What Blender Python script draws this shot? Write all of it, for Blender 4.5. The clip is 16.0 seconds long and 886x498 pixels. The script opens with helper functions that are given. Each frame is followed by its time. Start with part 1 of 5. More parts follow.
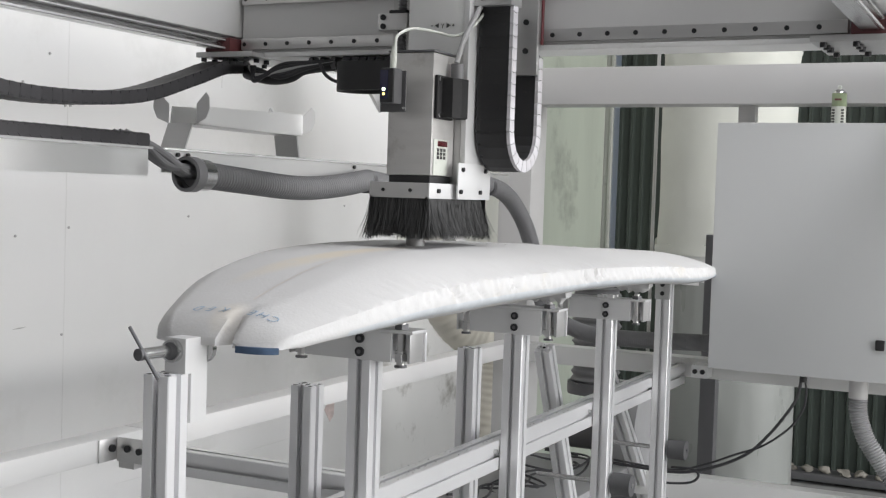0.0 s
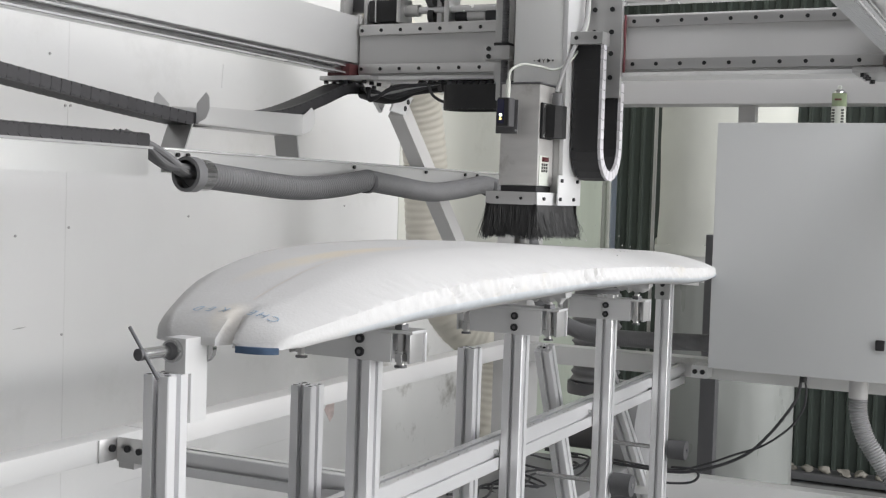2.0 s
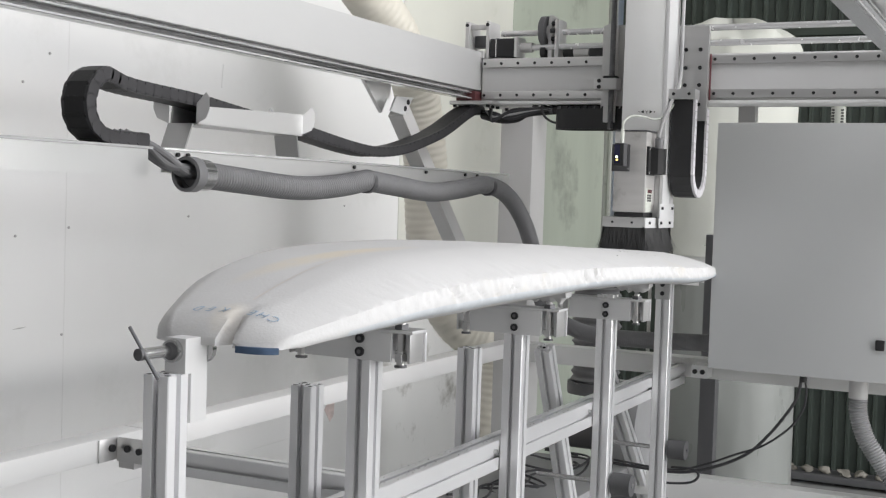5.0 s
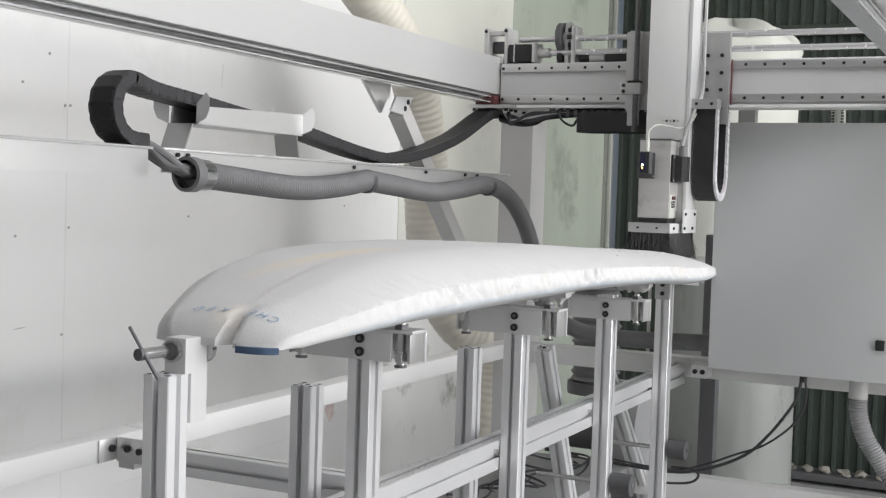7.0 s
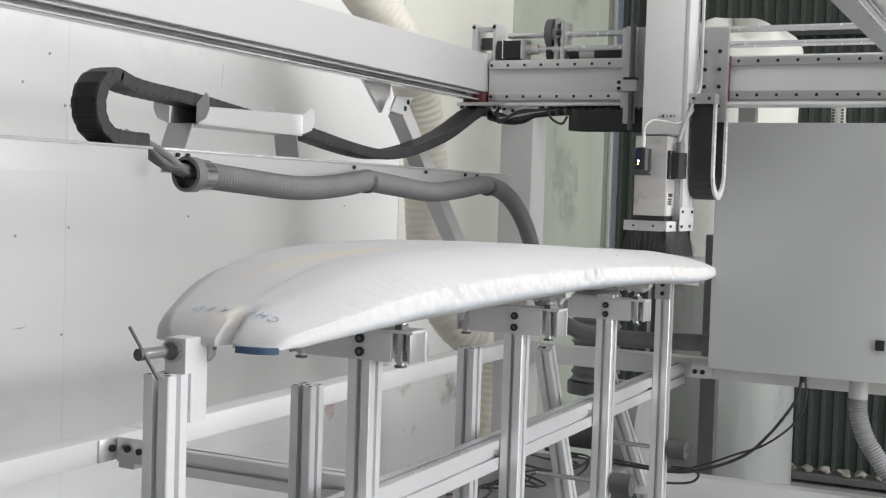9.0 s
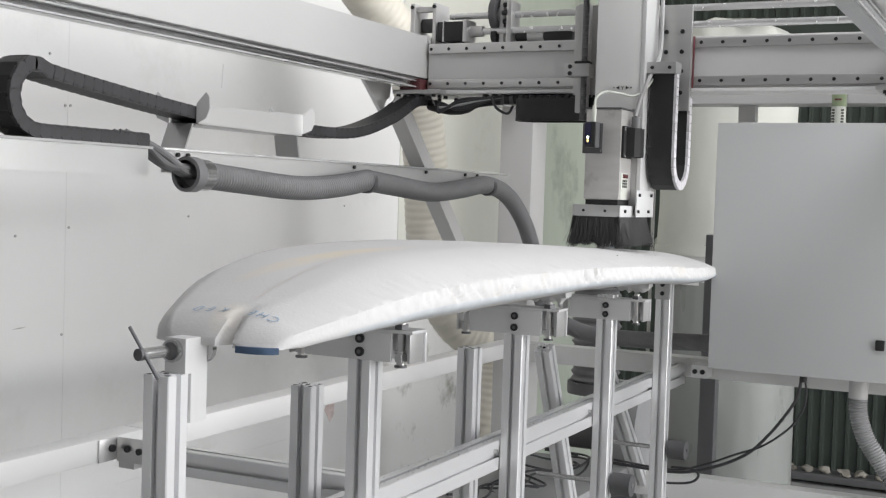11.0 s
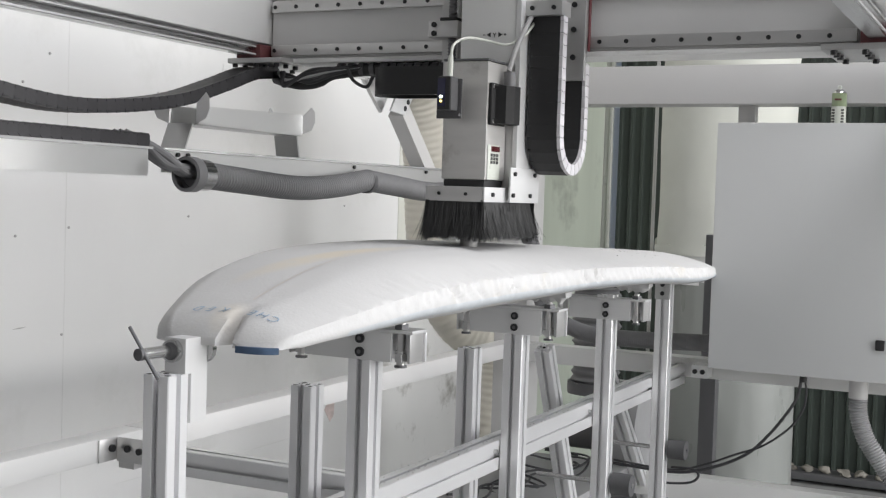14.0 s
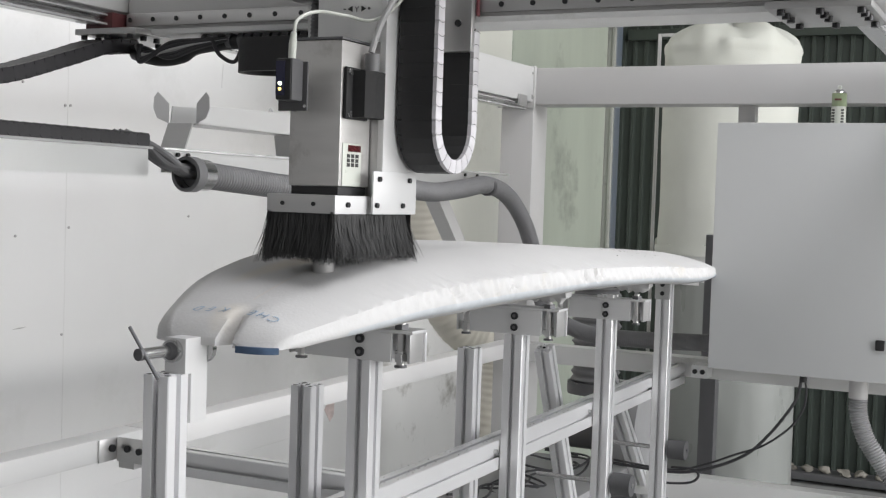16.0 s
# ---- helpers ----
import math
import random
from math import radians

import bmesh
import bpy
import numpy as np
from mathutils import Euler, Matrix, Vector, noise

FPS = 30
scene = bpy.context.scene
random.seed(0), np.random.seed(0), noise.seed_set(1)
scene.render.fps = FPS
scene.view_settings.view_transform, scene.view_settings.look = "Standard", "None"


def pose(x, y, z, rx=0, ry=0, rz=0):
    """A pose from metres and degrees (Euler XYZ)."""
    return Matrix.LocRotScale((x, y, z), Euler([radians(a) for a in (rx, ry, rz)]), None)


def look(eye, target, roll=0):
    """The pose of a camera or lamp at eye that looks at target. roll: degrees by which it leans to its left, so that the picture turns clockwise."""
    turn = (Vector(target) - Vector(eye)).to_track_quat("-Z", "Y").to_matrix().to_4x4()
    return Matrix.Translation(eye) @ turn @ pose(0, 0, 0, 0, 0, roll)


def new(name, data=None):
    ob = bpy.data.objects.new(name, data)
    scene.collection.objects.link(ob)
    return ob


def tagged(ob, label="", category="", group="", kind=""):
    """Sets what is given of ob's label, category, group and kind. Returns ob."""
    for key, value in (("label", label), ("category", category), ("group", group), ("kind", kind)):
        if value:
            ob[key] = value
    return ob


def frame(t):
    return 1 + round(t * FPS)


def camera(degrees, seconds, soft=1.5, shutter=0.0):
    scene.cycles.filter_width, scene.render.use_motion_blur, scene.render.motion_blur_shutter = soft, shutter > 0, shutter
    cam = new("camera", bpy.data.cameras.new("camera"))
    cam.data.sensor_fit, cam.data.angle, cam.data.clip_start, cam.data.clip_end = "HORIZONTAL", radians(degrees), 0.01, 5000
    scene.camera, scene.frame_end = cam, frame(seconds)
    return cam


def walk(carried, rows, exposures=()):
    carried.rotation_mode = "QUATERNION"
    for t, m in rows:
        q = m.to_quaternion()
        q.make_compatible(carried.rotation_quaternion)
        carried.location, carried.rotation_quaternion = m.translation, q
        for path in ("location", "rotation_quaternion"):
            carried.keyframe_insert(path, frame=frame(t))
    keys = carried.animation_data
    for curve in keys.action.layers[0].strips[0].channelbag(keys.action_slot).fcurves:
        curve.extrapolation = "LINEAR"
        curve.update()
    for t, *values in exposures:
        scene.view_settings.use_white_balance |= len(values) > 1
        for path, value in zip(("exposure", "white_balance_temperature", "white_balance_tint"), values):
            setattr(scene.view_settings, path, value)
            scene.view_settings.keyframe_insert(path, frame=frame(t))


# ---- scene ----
EYE_Z = 1.5
cam = camera(39.72, 16.0, soft=1.25)
VIEW = look((0, 0, EYE_Z), (math.cos(radians(26.209)) * math.cos(radians(2.493)), math.sin(radians(26.209)) * math.cos(radians(2.493)), EYE_Z - math.sin(radians(2.493))), 1.869)
walk(cam, [(0.0, VIEW), (16.0, VIEW)])

# ---- light ----
world = bpy.data.worlds.new("sky")
scene.world = world
world.use_nodes = True
sky = world.node_tree.nodes.new("ShaderNodeTexSky")
sky.sky_type, sky.sun_disc, sky.sun_elevation, sky.sun_rotation = "NISHITA", False, radians(40), radians(200)
world.node_tree.links.new(sky.outputs[0], world.node_tree.nodes["Background"].inputs[0])
world.node_tree.nodes["Background"].inputs[1].default_value = 0.10
scene.view_settings.exposure = 0.0


def area_lamp(name, eye, target, sx, sy, watts, colour=(1, 1, 1)):
    data = bpy.data.lights.new(name, "AREA")
    data.shape, data.size, data.size_y, data.energy, data.color = "RECTANGLE", sx, sy, watts, colour
    ob = new(name, data)
    ob.matrix_world = look(eye, target)
    return ob


area_lamp("window_daylight", (2.65, -6.35, 2.5), (2.6, 1.0, 1.6), 8.5, 3.1, 665, (1.0, 0.993, 1.0))
# Added fill lamp from above, brightens the board's upper face.
area_lamp("overhead_fill", (1.9, -1.0, 4.34), (1.7, -0.7, 0), 3.96, 1.56, 138, (1.0, 0.993, 1.0))


# ---- materials ----
def material(name, colour, rough=0.5, metal=0.0, var=0.06, scale=6.0, fine=120.0, bump=0.05, stretch=(1, 1, 1), stain=None, stain_scale=2.5, stain_at=0.62, coat=0.0, rnd=0.0, rv=0.08):
    m = bpy.data.materials.new(name)
    m.use_nodes = True
    nt = m.node_tree
    b = nt.nodes["Principled BSDF"]
    tc = nt.nodes.new("ShaderNodeTexCoord")
    mp = nt.nodes.new("ShaderNodeMapping")
    mp.inputs["Scale"].default_value = stretch
    nt.links.new(tc.outputs["Object"], mp.inputs[0])
    big = nt.nodes.new("ShaderNodeTexNoise")
    big.inputs["Scale"].default_value, big.inputs["Detail"].default_value = scale, 5
    nt.links.new(mp.outputs[0], big.inputs["Vector"])
    small = nt.nodes.new("ShaderNodeTexNoise")
    small.inputs["Scale"].default_value, small.inputs["Detail"].default_value = fine, 3
    nt.links.new(mp.outputs[0], small.inputs["Vector"])
    mix = nt.nodes.new("ShaderNodeMix")
    mix.data_type = "RGBA"
    nt.links.new(big.outputs["Fac"], mix.inputs["Factor"])
    mix.inputs["A"].default_value = (*[max(0, c * (1 - 2 * var)) for c in colour], 1)
    mix.inputs["B"].default_value = (*[min(1, c * (1 + 2 * var)) for c in colour], 1)
    col = mix.outputs["Result"]
    if rnd:
        oi = nt.nodes.new("ShaderNodeObjectInfo")
        hsv = nt.nodes.new("ShaderNodeHueSaturation")
        mr = nt.nodes.new("ShaderNodeMapRange")
        mr.inputs["To Min"].default_value, mr.inputs["To Max"].default_value = 1 - rnd, 1 + rnd
        nt.links.new(oi.outputs["Random"], mr.inputs["Value"])
        nt.links.new(mr.outputs[0], hsv.inputs["Value"])
        nt.links.new(col, hsv.inputs["Color"])
        col = hsv.outputs[0]
    if stain:
        sn = nt.nodes.new("ShaderNodeTexNoise")
        sn.inputs["Scale"].default_value, sn.inputs["Detail"].default_value, sn.inputs["Roughness"].default_value = stain_scale, 8, 0.7
        nt.links.new(tc.outputs["Object"], sn.inputs["Vector"])
        rp = nt.nodes.new("ShaderNodeMapRange")
        rp.inputs["From Min"].default_value, rp.inputs["From Max"].default_value = stain_at, stain_at + 0.12
        nt.links.new(sn.outputs["Fac"], rp.inputs["Value"])
        m2 = nt.nodes.new("ShaderNodeMix")
        m2.data_type = "RGBA"
        nt.links.new(rp.outputs[0], m2.inputs["Factor"])
        nt.links.new(col, m2.inputs["A"])
        m2.inputs["B"].default_value = (*stain, 1)
        col = m2.outputs["Result"]
    nt.links.new(col, b.inputs["Base Color"])
    rr = nt.nodes.new("ShaderNodeMapRange")
    rr.inputs["To Min"].default_value, rr.inputs["To Max"].default_value = max(0.03, rough - rv), min(1, rough + rv)
    nt.links.new(small.outputs["Fac"], rr.inputs["Value"])
    nt.links.new(rr.outputs[0], b.inputs["Roughness"])
    b.inputs["Metallic"].default_value = metal
    b.inputs["Coat Weight"].default_value = coat
    if bump:
        bp = nt.nodes.new("ShaderNodeBump")
        bp.inputs["Strength"].default_value, bp.inputs["Distance"].default_value = bump, 0.002
        nt.links.new(small.outputs["Fac"], bp.inputs["Height"])
        nt.links.new(bp.outputs[0], b.inputs["Normal"])
    return m


def glow(name, colour, strength):
    m = bpy.data.materials.new(name)
    m.use_nodes = True
    b = m.node_tree.nodes["Principled BSDF"]
    b.inputs["Base Color"].default_value = (*colour, 1)
    b.inputs["Emission Color"].default_value = (*colour, 1)
    b.inputs["Emission Strength"].default_value = strength
    return m


WALL = material("painted_panel", (0.76, 0.76, 0.755), 0.52, 0, 0.035, 2.2, 60, 0.03, (1, 1, 0.45), stain=(0.71, 0.71, 0.70), stain_scale=2.6, stain_at=0.57)
FLOOR = material("concrete", (0.29, 0.29, 0.282), 0.6, 0, 0.12, 2, 80, 0.2, stain=(0.14, 0.14, 0.14))
# Dark greys for the unseen ceiling and walls, to hold down bounced light.
CEIL = material("ceiling_grey", (0.34, 0.34, 0.34), 0.7)
DULL = material("unseen_wall_grey", (0.25, 0.25, 0.25), 0.7)
GREEN = material("green_sheet", (0.038, 0.049, 0.041), 0.5, 0, 0.12, 3, 60, 0.05, stain=(0.06, 0.08, 0.07))
STEELP = material("grey_paint", (0.53, 0.525, 0.52), 0.42, 0, 0.03, 4, 150, 0.04)
WHITEP = material("white_paint", (0.72, 0.72, 0.71), 0.4, 0, 0.03, 4, 150, 0.04, stain=(0.6, 0.6, 0.57), stain_scale=5)
CABP = material("cabinet_paint", (0.535, 0.545, 0.545), 0.45, 0, 0.02, 2, 300, 0.06)
ALU = material("anodised_aluminium", (0.83, 0.83, 0.84), 0.33, 0.6, 0.04, 6, 60, 0.0, (1, 1, 1), rnd=0.04)
MILL = material("machined_aluminium", (0.57, 0.565, 0.56), 0.38, 0.8, 0.05, 6, 90, 0.0, (1, 1, 6))
GALV = material("galvanised_sheet", (0.54, 0.54, 0.535), 0.3, 0.72, 0.05, 3.5, 30, 0.0, (1, 1, 5), rv=0.06)
STEEL = material("bright_steel", (0.62, 0.62, 0.62), 0.22, 1.0, 0.06, 20, 100, 0.0)
BOLT = material("black_bolt", (0.03, 0.03, 0.032), 0.45, 0.5, 0.1)
BLACKP = material("black_plastic", (0.014, 0.014, 0.015), 0.55, 0, 0.12, 20, 150, 0.05)
CHAIN = material("chain_plastic", (0.034, 0.033, 0.036), 0.45, 0, 0.15, 30, 200, 0.05, rnd=0.12)
CHAINEDGE = material("pale_chain_edge", (0.55, 0.54, 0.56), 0.5, 0, 0.12, 30, 200, 0.05, rnd=0.1)
HOSE = material("grey_hose", (0.155, 0.155, 0.16), 0.5, 0, 0.1, 15, 120, 0.05)
CREAM = material("cream_hose", (0.70, 0.67, 0.59), 0.55, 0, 0.06, 10, 100, 0.05)
CLOTH = material("filter_bag_cloth", (0.53, 0.54, 0.495), 0.85, 0, 0.05, 5, 250, 0.25)
FILM = material("plastic_bag_film", (0.24, 0.25, 0.238), 0.3, 0, 0.12, 3, 12, 0.06, (1, 1, 0.3))
FOAM = material("foam_blank", (0.535, 0.532, 0.53), 0.8, 0, 0.03, 5, 220, 0.2, stain=(0.53, 0.505, 0.455), stain_scale=3.2, stain_at=0.60)
CABLE = material("black_cable", (0.03, 0.03, 0.033), 0.5)
GREYCABLE = material("grey_cable", (0.35, 0.35, 0.35), 0.5)
BRISTLE = material("black_bristle", (0.016, 0.016, 0.016), 0.6, 0, 0.3, 60, 300, 0.0, stain=(0.11, 0.11, 0.108), stain_scale=70, stain_at=0.64)
RED = material("red_plastic", (0.13, 0.035, 0.04), 0.4)
BLUE = material("faded_blue_ink", (0.29, 0.38, 0.48), 0.7, 0, 0.2, 60)
STRINGER = material("stringer_wood", (0.57, 0.52, 0.47), 0.7)
SEAM = material("wall_joint", (0.71, 0.71, 0.70), 0.6)
SCUFF = material("dark_scuff", (0.42, 0.415, 0.41), 0.7)
SMUDGE = material("red_smudge", (0.66, 0.56, 0.54), 0.7, 0, 0.2, 40)
DEEPBLUE = material("deep_blue_ink", (0.055, 0.095, 0.165), 0.7, 0, 0.2, 60)
PALEBLUE = material("pale_blue_foam", (0.40, 0.47, 0.55), 0.7, 0, 0.06, 30)
JET = material("jet_black_plastic", (0.006, 0.006, 0.0065), 0.7, 0, 0.2, 30)
DISPLAY = material("dark_red_display", (0.07, 0.012, 0.014), 0.25)
BLOCK = material("dark_red_bearing", (0.10, 0.03, 0.032), 0.4, 0, 0.2, 30)
DULLALU = material("dull_aluminium", (0.62, 0.62, 0.615), 0.36, 0.2, 0.05, 5, 60, 0.0, (0.2, 1, 1))
# The near side beam's bounced light is put into this whiter base.
BRIGHTW = material("bounce_lit_white", (0.84, 0.84, 0.835), 0.35, 0, 0.02, 4, 150, 0.04)
BEAMP = material("gantry_paint", (0.62, 0.615, 0.61), 0.4, 0, 0.03, 5, 120, 0.03)
# Base colour also carries the weaker light at the wall's far end.
PANELG = material("dimmed_green_panel", (0.42, 0.46, 0.39), 0.4, 0, 0.10, 3.5, 50, 0.05, (1, 1, 0.18), stain=(0.29, 0.31, 0.265), stain_scale=2.2, stain_at=0.54)
WALLWARM = material("yellowish_wall_panel", (0.68, 0.685, 0.625), 0.5, 0, 0.05, 2.0, 60, 0.03, (1, 1, 0.3), stain=(0.58, 0.585, 0.52), stain_scale=1.8, stain_at=0.56)
POLISHED = material("polished_plate", (0.66, 0.66, 0.66), 0.38, 0.35, 0.05, 8, 90, 0.0, (0.2, 1, 1))
SHEET = material("bright_sheet_steel", (0.76, 0.76, 0.755), 0.3, 0.85, 0.04, 3, 20, 0.0, rv=0.0)
SPINDLEM = material("spindle_housing_metal", (0.56, 0.55, 0.535), 0.36, 0.5, 0.08, 8, 90, 0.0, (1, 1, 6), stain=(0.40, 0.385, 0.37), stain_scale=9, stain_at=0.58)
GRIME = material("grimy_post_paint", (0.38, 0.39, 0.36), 0.6, 0, 0.15, 8, 60, 0.1, (1, 1, 0.3), stain=(0.24, 0.24, 0.22), stain_scale=8, stain_at=0.55)
CONDUIT = material("conduit_plastic", (0.30, 0.30, 0.305), 0.5, 0, 0.08, 12)
RAILSTEEL = material("ground_rail_steel", (0.72, 0.72, 0.72), 0.25, 0.6, 0.04, 10, 60, 0.0, (0.1, 1, 1))
TRAYM = material("tray_sheet_metal", (0.66, 0.66, 0.655), 0.36, 0.6, 0.04, 3, 20, 0.0, rv=0.0)
RAILFOAM = material("blue_tinged_foam", (0.50, 0.525, 0.55), 0.8, 0, 0.05, 9, 180, 0.25)
DIRTYWALL = material("scuffed_wall_panel", (0.74, 0.74, 0.725), 0.45, 0, 0.05, 2.5, 60, 0.03, (1, 1, 0.6), stain=(0.36, 0.35, 0.32), stain_scale=3.4, stain_at=0.555)
BOARD = FOAM.copy()
BOARD.name = "foam_board"


def yellow_patch(m, at, size, turn, strength):
    """A soft yellowed patch of foam, long and narrow, broken by noise."""
    nt = m.node_tree
    bsdf = nt.nodes["Principled BSDF"]
    before = bsdf.inputs["Base Color"].links[0].from_socket
    tc = nt.nodes.new("ShaderNodeTexCoord")
    mp = nt.nodes.new("ShaderNodeMapping")
    mp.vector_type = "TEXTURE"
    mp.inputs["Location"].default_value, mp.inputs["Scale"].default_value, mp.inputs["Rotation"].default_value = at, size, (0, 0, radians(turn))
    nt.links.new(tc.outputs["Object"], mp.inputs[0])
    gr = nt.nodes.new("ShaderNodeTexGradient")
    gr.gradient_type = "SPHERICAL"
    nt.links.new(mp.outputs[0], gr.inputs[0])
    no = nt.nodes.new("ShaderNodeTexNoise")
    no.inputs["Scale"].default_value, no.inputs["Detail"].default_value = 30, 5
    nt.links.new(tc.outputs["Object"], no.inputs["Vector"])
    mu = nt.nodes.new("ShaderNodeMath")
    mu.operation = "MULTIPLY"
    nt.links.new(gr.outputs[1], mu.inputs[0]), nt.links.new(no.outputs["Fac"], mu.inputs[1])
    mr = nt.nodes.new("ShaderNodeMapRange")
    mr.inputs["From Max"].default_value, mr.inputs["To Max"].default_value = 0.35, strength
    nt.links.new(mu.outputs[0], mr.inputs["Value"])
    mx = nt.nodes.new("ShaderNodeMix")
    mx.data_type = "RGBA"
    nt.links.new(mr.outputs[0], mx.inputs["Factor"]), nt.links.new(before, mx.inputs["A"])
    mx.inputs["B"].default_value = (0.64, 0.55, 0.40, 1)
    nt.links.new(mx.outputs["Result"], bsdf.inputs["Base Color"])


yellow_patch(BOARD, (1.60, 0.972, 1.4), (0.22, 0.036, 0.5), -12, 0.55)
yellow_patch(BOARD, (1.30, 0.945, 1.34), (0.035, 0.03, 0.3), 0, 0.25)
RUBBER = material("grey_rubber", (0.07, 0.07, 0.073), 0.6, 0, 0.1, 20)
DARKSTEEL = material("dark_steel", (0.12, 0.12, 0.125), 0.5, 0.3, 0.1)
CANGREEN = material("green_label", (0.27, 0.33, 0.20), 0.35)
CANWHITE = material("white_can", (0.55, 0.57, 0.52), 0.3)
INK = material("black_ink", (0.03, 0.03, 0.03), 0.6)
SENSORGLASS = material("dark_blue_glass", (0.02, 0.02, 0.05), 0.15)
ROCK = material("pale_rubble", (0.24, 0.225, 0.195), 0.8, 0, 0.15, 20, 60, 0.4)


# ---- mesh helpers ----
def V(*a):
    return Vector(a)


def add_box(bm, x0, x1, y0, y1, z0, z1, bevel=0.0):
    made = bmesh.ops.create_cube(bm, size=1)["verts"]
    for v in made:
        v.co = V(x0 + (v.co.x + .5) * (x1 - x0), y0 + (v.co.y + .5) * (y1 - y0), z0 + (v.co.z + .5) * (z1 - z0))
    if bevel:
        edges = list({e for v in made for e in v.link_edges})
        bmesh.ops.bevel(bm, geom=edges, offset=bevel, segments=2, affect="EDGES", profile=0.6)
    return bm


def box(x0, x1, y0, y1, z0, z1, bevel=0.0):
    return add_box(bmesh.new(), x0, x1, y0, y1, z0, z1, bevel)


def add_cyl(bm, a, b, r, r2=None, seg=20):
    a, b = Vector(a), Vector(b)
    d = b - a
    m = Matrix.Translation((a + b) / 2) @ d.to_track_quat("Z", "Y").to_matrix().to_4x4()
    bmesh.ops.create_cone(bm, cap_ends=True, segments=seg, radius1=r, radius2=r if r2 is None else r2, depth=d.length, matrix=m)
    return bm


def cyl(a, b, r, r2=None, seg=20):
    return add_cyl(bmesh.new(), a, b, r, r2, seg)


def add_bolt(bm, p, axis, r=0.006, h=0.005):
    p, axis = Vector(p), Vector(axis)
    add_cyl(bm, p - axis * 0.001, p + axis * h, r, seg=12)
    return bm


def spline(points, n):
    """Catmull-Rom through the points, n samples per span."""
    p = [Vector(q) for q in points]
    p = [2 * p[0] - p[1]] + p + [2 * p[-1] - p[-2]]
    out = []
    for i in range(1, len(p) - 2):
        for k in range(n):
            t = k / n
            a, b, c, d = p[i - 1:i + 3]
            out.append(0.5 * (2 * b + (c - a) * t + (2 * a - 5 * b + 4 * c - d) * t * t + (3 * b - a - 3 * c + d) * t ** 3))
    out.append(p[-2])
    return out


def resample(path, step):
    out, left = [path[0]], step
    for a, b in zip(path, path[1:]):
        d, at = (b - a).length, 0.0
        while d - at >= left and d > 0:
            at += left
            out.append(a.lerp(b, at / d))
            left = step
        left -= d - at
    return out


def add_tube(bm, path, radii, seg=14, caps=True):
    path = [Vector(p) for p in path]
    if not isinstance(radii, (list, tuple)):
        radii = [radii] * len(path)
    rings, side = [], None
    for i, p in enumerate(path):
        d = (path[min(i + 1, len(path) - 1)] - path[max(i - 1, 0)]).normalized()
        if side is None:
            side = d.cross(V(0.13, 0.2, 0.97)).normalized()
        side = (side - d * side.dot(d)).normalized()
        up = d.cross(side)
        rings.append([bm.verts.new(p + radii[i] * (math.cos(2 * math.pi * k / seg) * side + math.sin(2 * math.pi * k / seg) * up)) for k in range(seg)])
    for a, b in zip(rings, rings[1:]):
        for k in range(seg):
            bm.faces.new((a[k], a[(k + 1) % seg], b[(k + 1) % seg], b[k]))
    if caps:
        bm.faces.new(rings[0][::-1])
        bm.faces.new(rings[-1])
    return bm


def tube(path, radii, seg=14):
    return add_tube(bmesh.new(), path, radii, seg)


def ribbed(points, r, pitch, depth, seg=18, profile=(0.0, 0.5, 1.0, 0.5)):
    """A corrugated hose along a smooth line."""
    path = resample(spline(points, 40), pitch / 4)
    return tube(path, [r - depth * profile[i % 4] for i in range(len(path))], seg)


def add_prism(bm, outline, axis, a0, a1):
    """An outline in the other two axes, drawn out along axis."""
    def at(u, v, w):
        return V(*{"x": (w, u, v), "y": (u, w, v), "z": (u, v, w)}[axis])
    lo = [bm.verts.new(at(u, v, a0)) for u, v in outline]
    hi = [bm.verts.new(at(u, v, a1)) for u, v in outline]
    n = len(outline)
    for k in range(n):
        bm.faces.new((lo[k], lo[(k + 1) % n], hi[(k + 1) % n], hi[k]))
    bm.faces.new(lo[::-1])
    bm.faces.new(hi)
    bmesh.ops.recalc_face_normals(bm, faces=bm.faces)
    return bm


def prism(outline, axis, a0, a1):
    return add_prism(bmesh.new(), outline, axis, a0, a1)


def slot_outline(w, h, cell=0.04):
    """The cross-section of a slotted aluminium profile, w by h, with one slot for each cell of a side."""
    g, d = 0.0045, 0.0115

    def side(n):
        out = []
        for k in range(n):
            c = (k + .5) / n
            out.extend([(c, -1, 0), (c, -1, 0.003), (c, -1.7, 0.004), (c, -1.7, d), (c, 1.7, d), (c, 1.7, 0.004), (c, 1, 0.003), (c, 1, 0)])
        return out
    pts = []
    for (ox, oy, ux, uy, vx, vy, length) in ((0, 0, 1, 0, 0, 1, w), (w, 0, 0, 1, -1, 0, h), (w, h, -1, 0, 0, -1, w), (0, h, 0, -1, 1, 0, h)):
        r = 0.0015
        pts.append((ox + ux * r, oy + uy * r))
        for c, s, dd in side(max(1, round(length / cell))):
            u = c * length + s * g
            pts.append((ox + ux * u + vx * dd, oy + uy * u + vy * dd))
        pts.append((ox + ux * (length - r), oy + uy * (length - r)))
    return [(u - w / 2, v - h / 2) for u, v in pts]


def finish(bm, smooth=35):
    bmesh.ops.recalc_face_normals(bm, faces=bm.faces)
    for f in bm.faces:
        f.smooth = True
    lim = radians(smooth)
    for e in bm.edges:
        if len(e.link_faces) == 2:
            e.smooth = e.calc_face_angle(0) < lim
    return bm


def mesh_of(name, bm, mat, smooth=35):
    me = bpy.data.meshes.new(name)
    finish(bm, smooth)
    bm.to_mesh(me)
    bm.free()
    me.materials.append(mat)
    return me


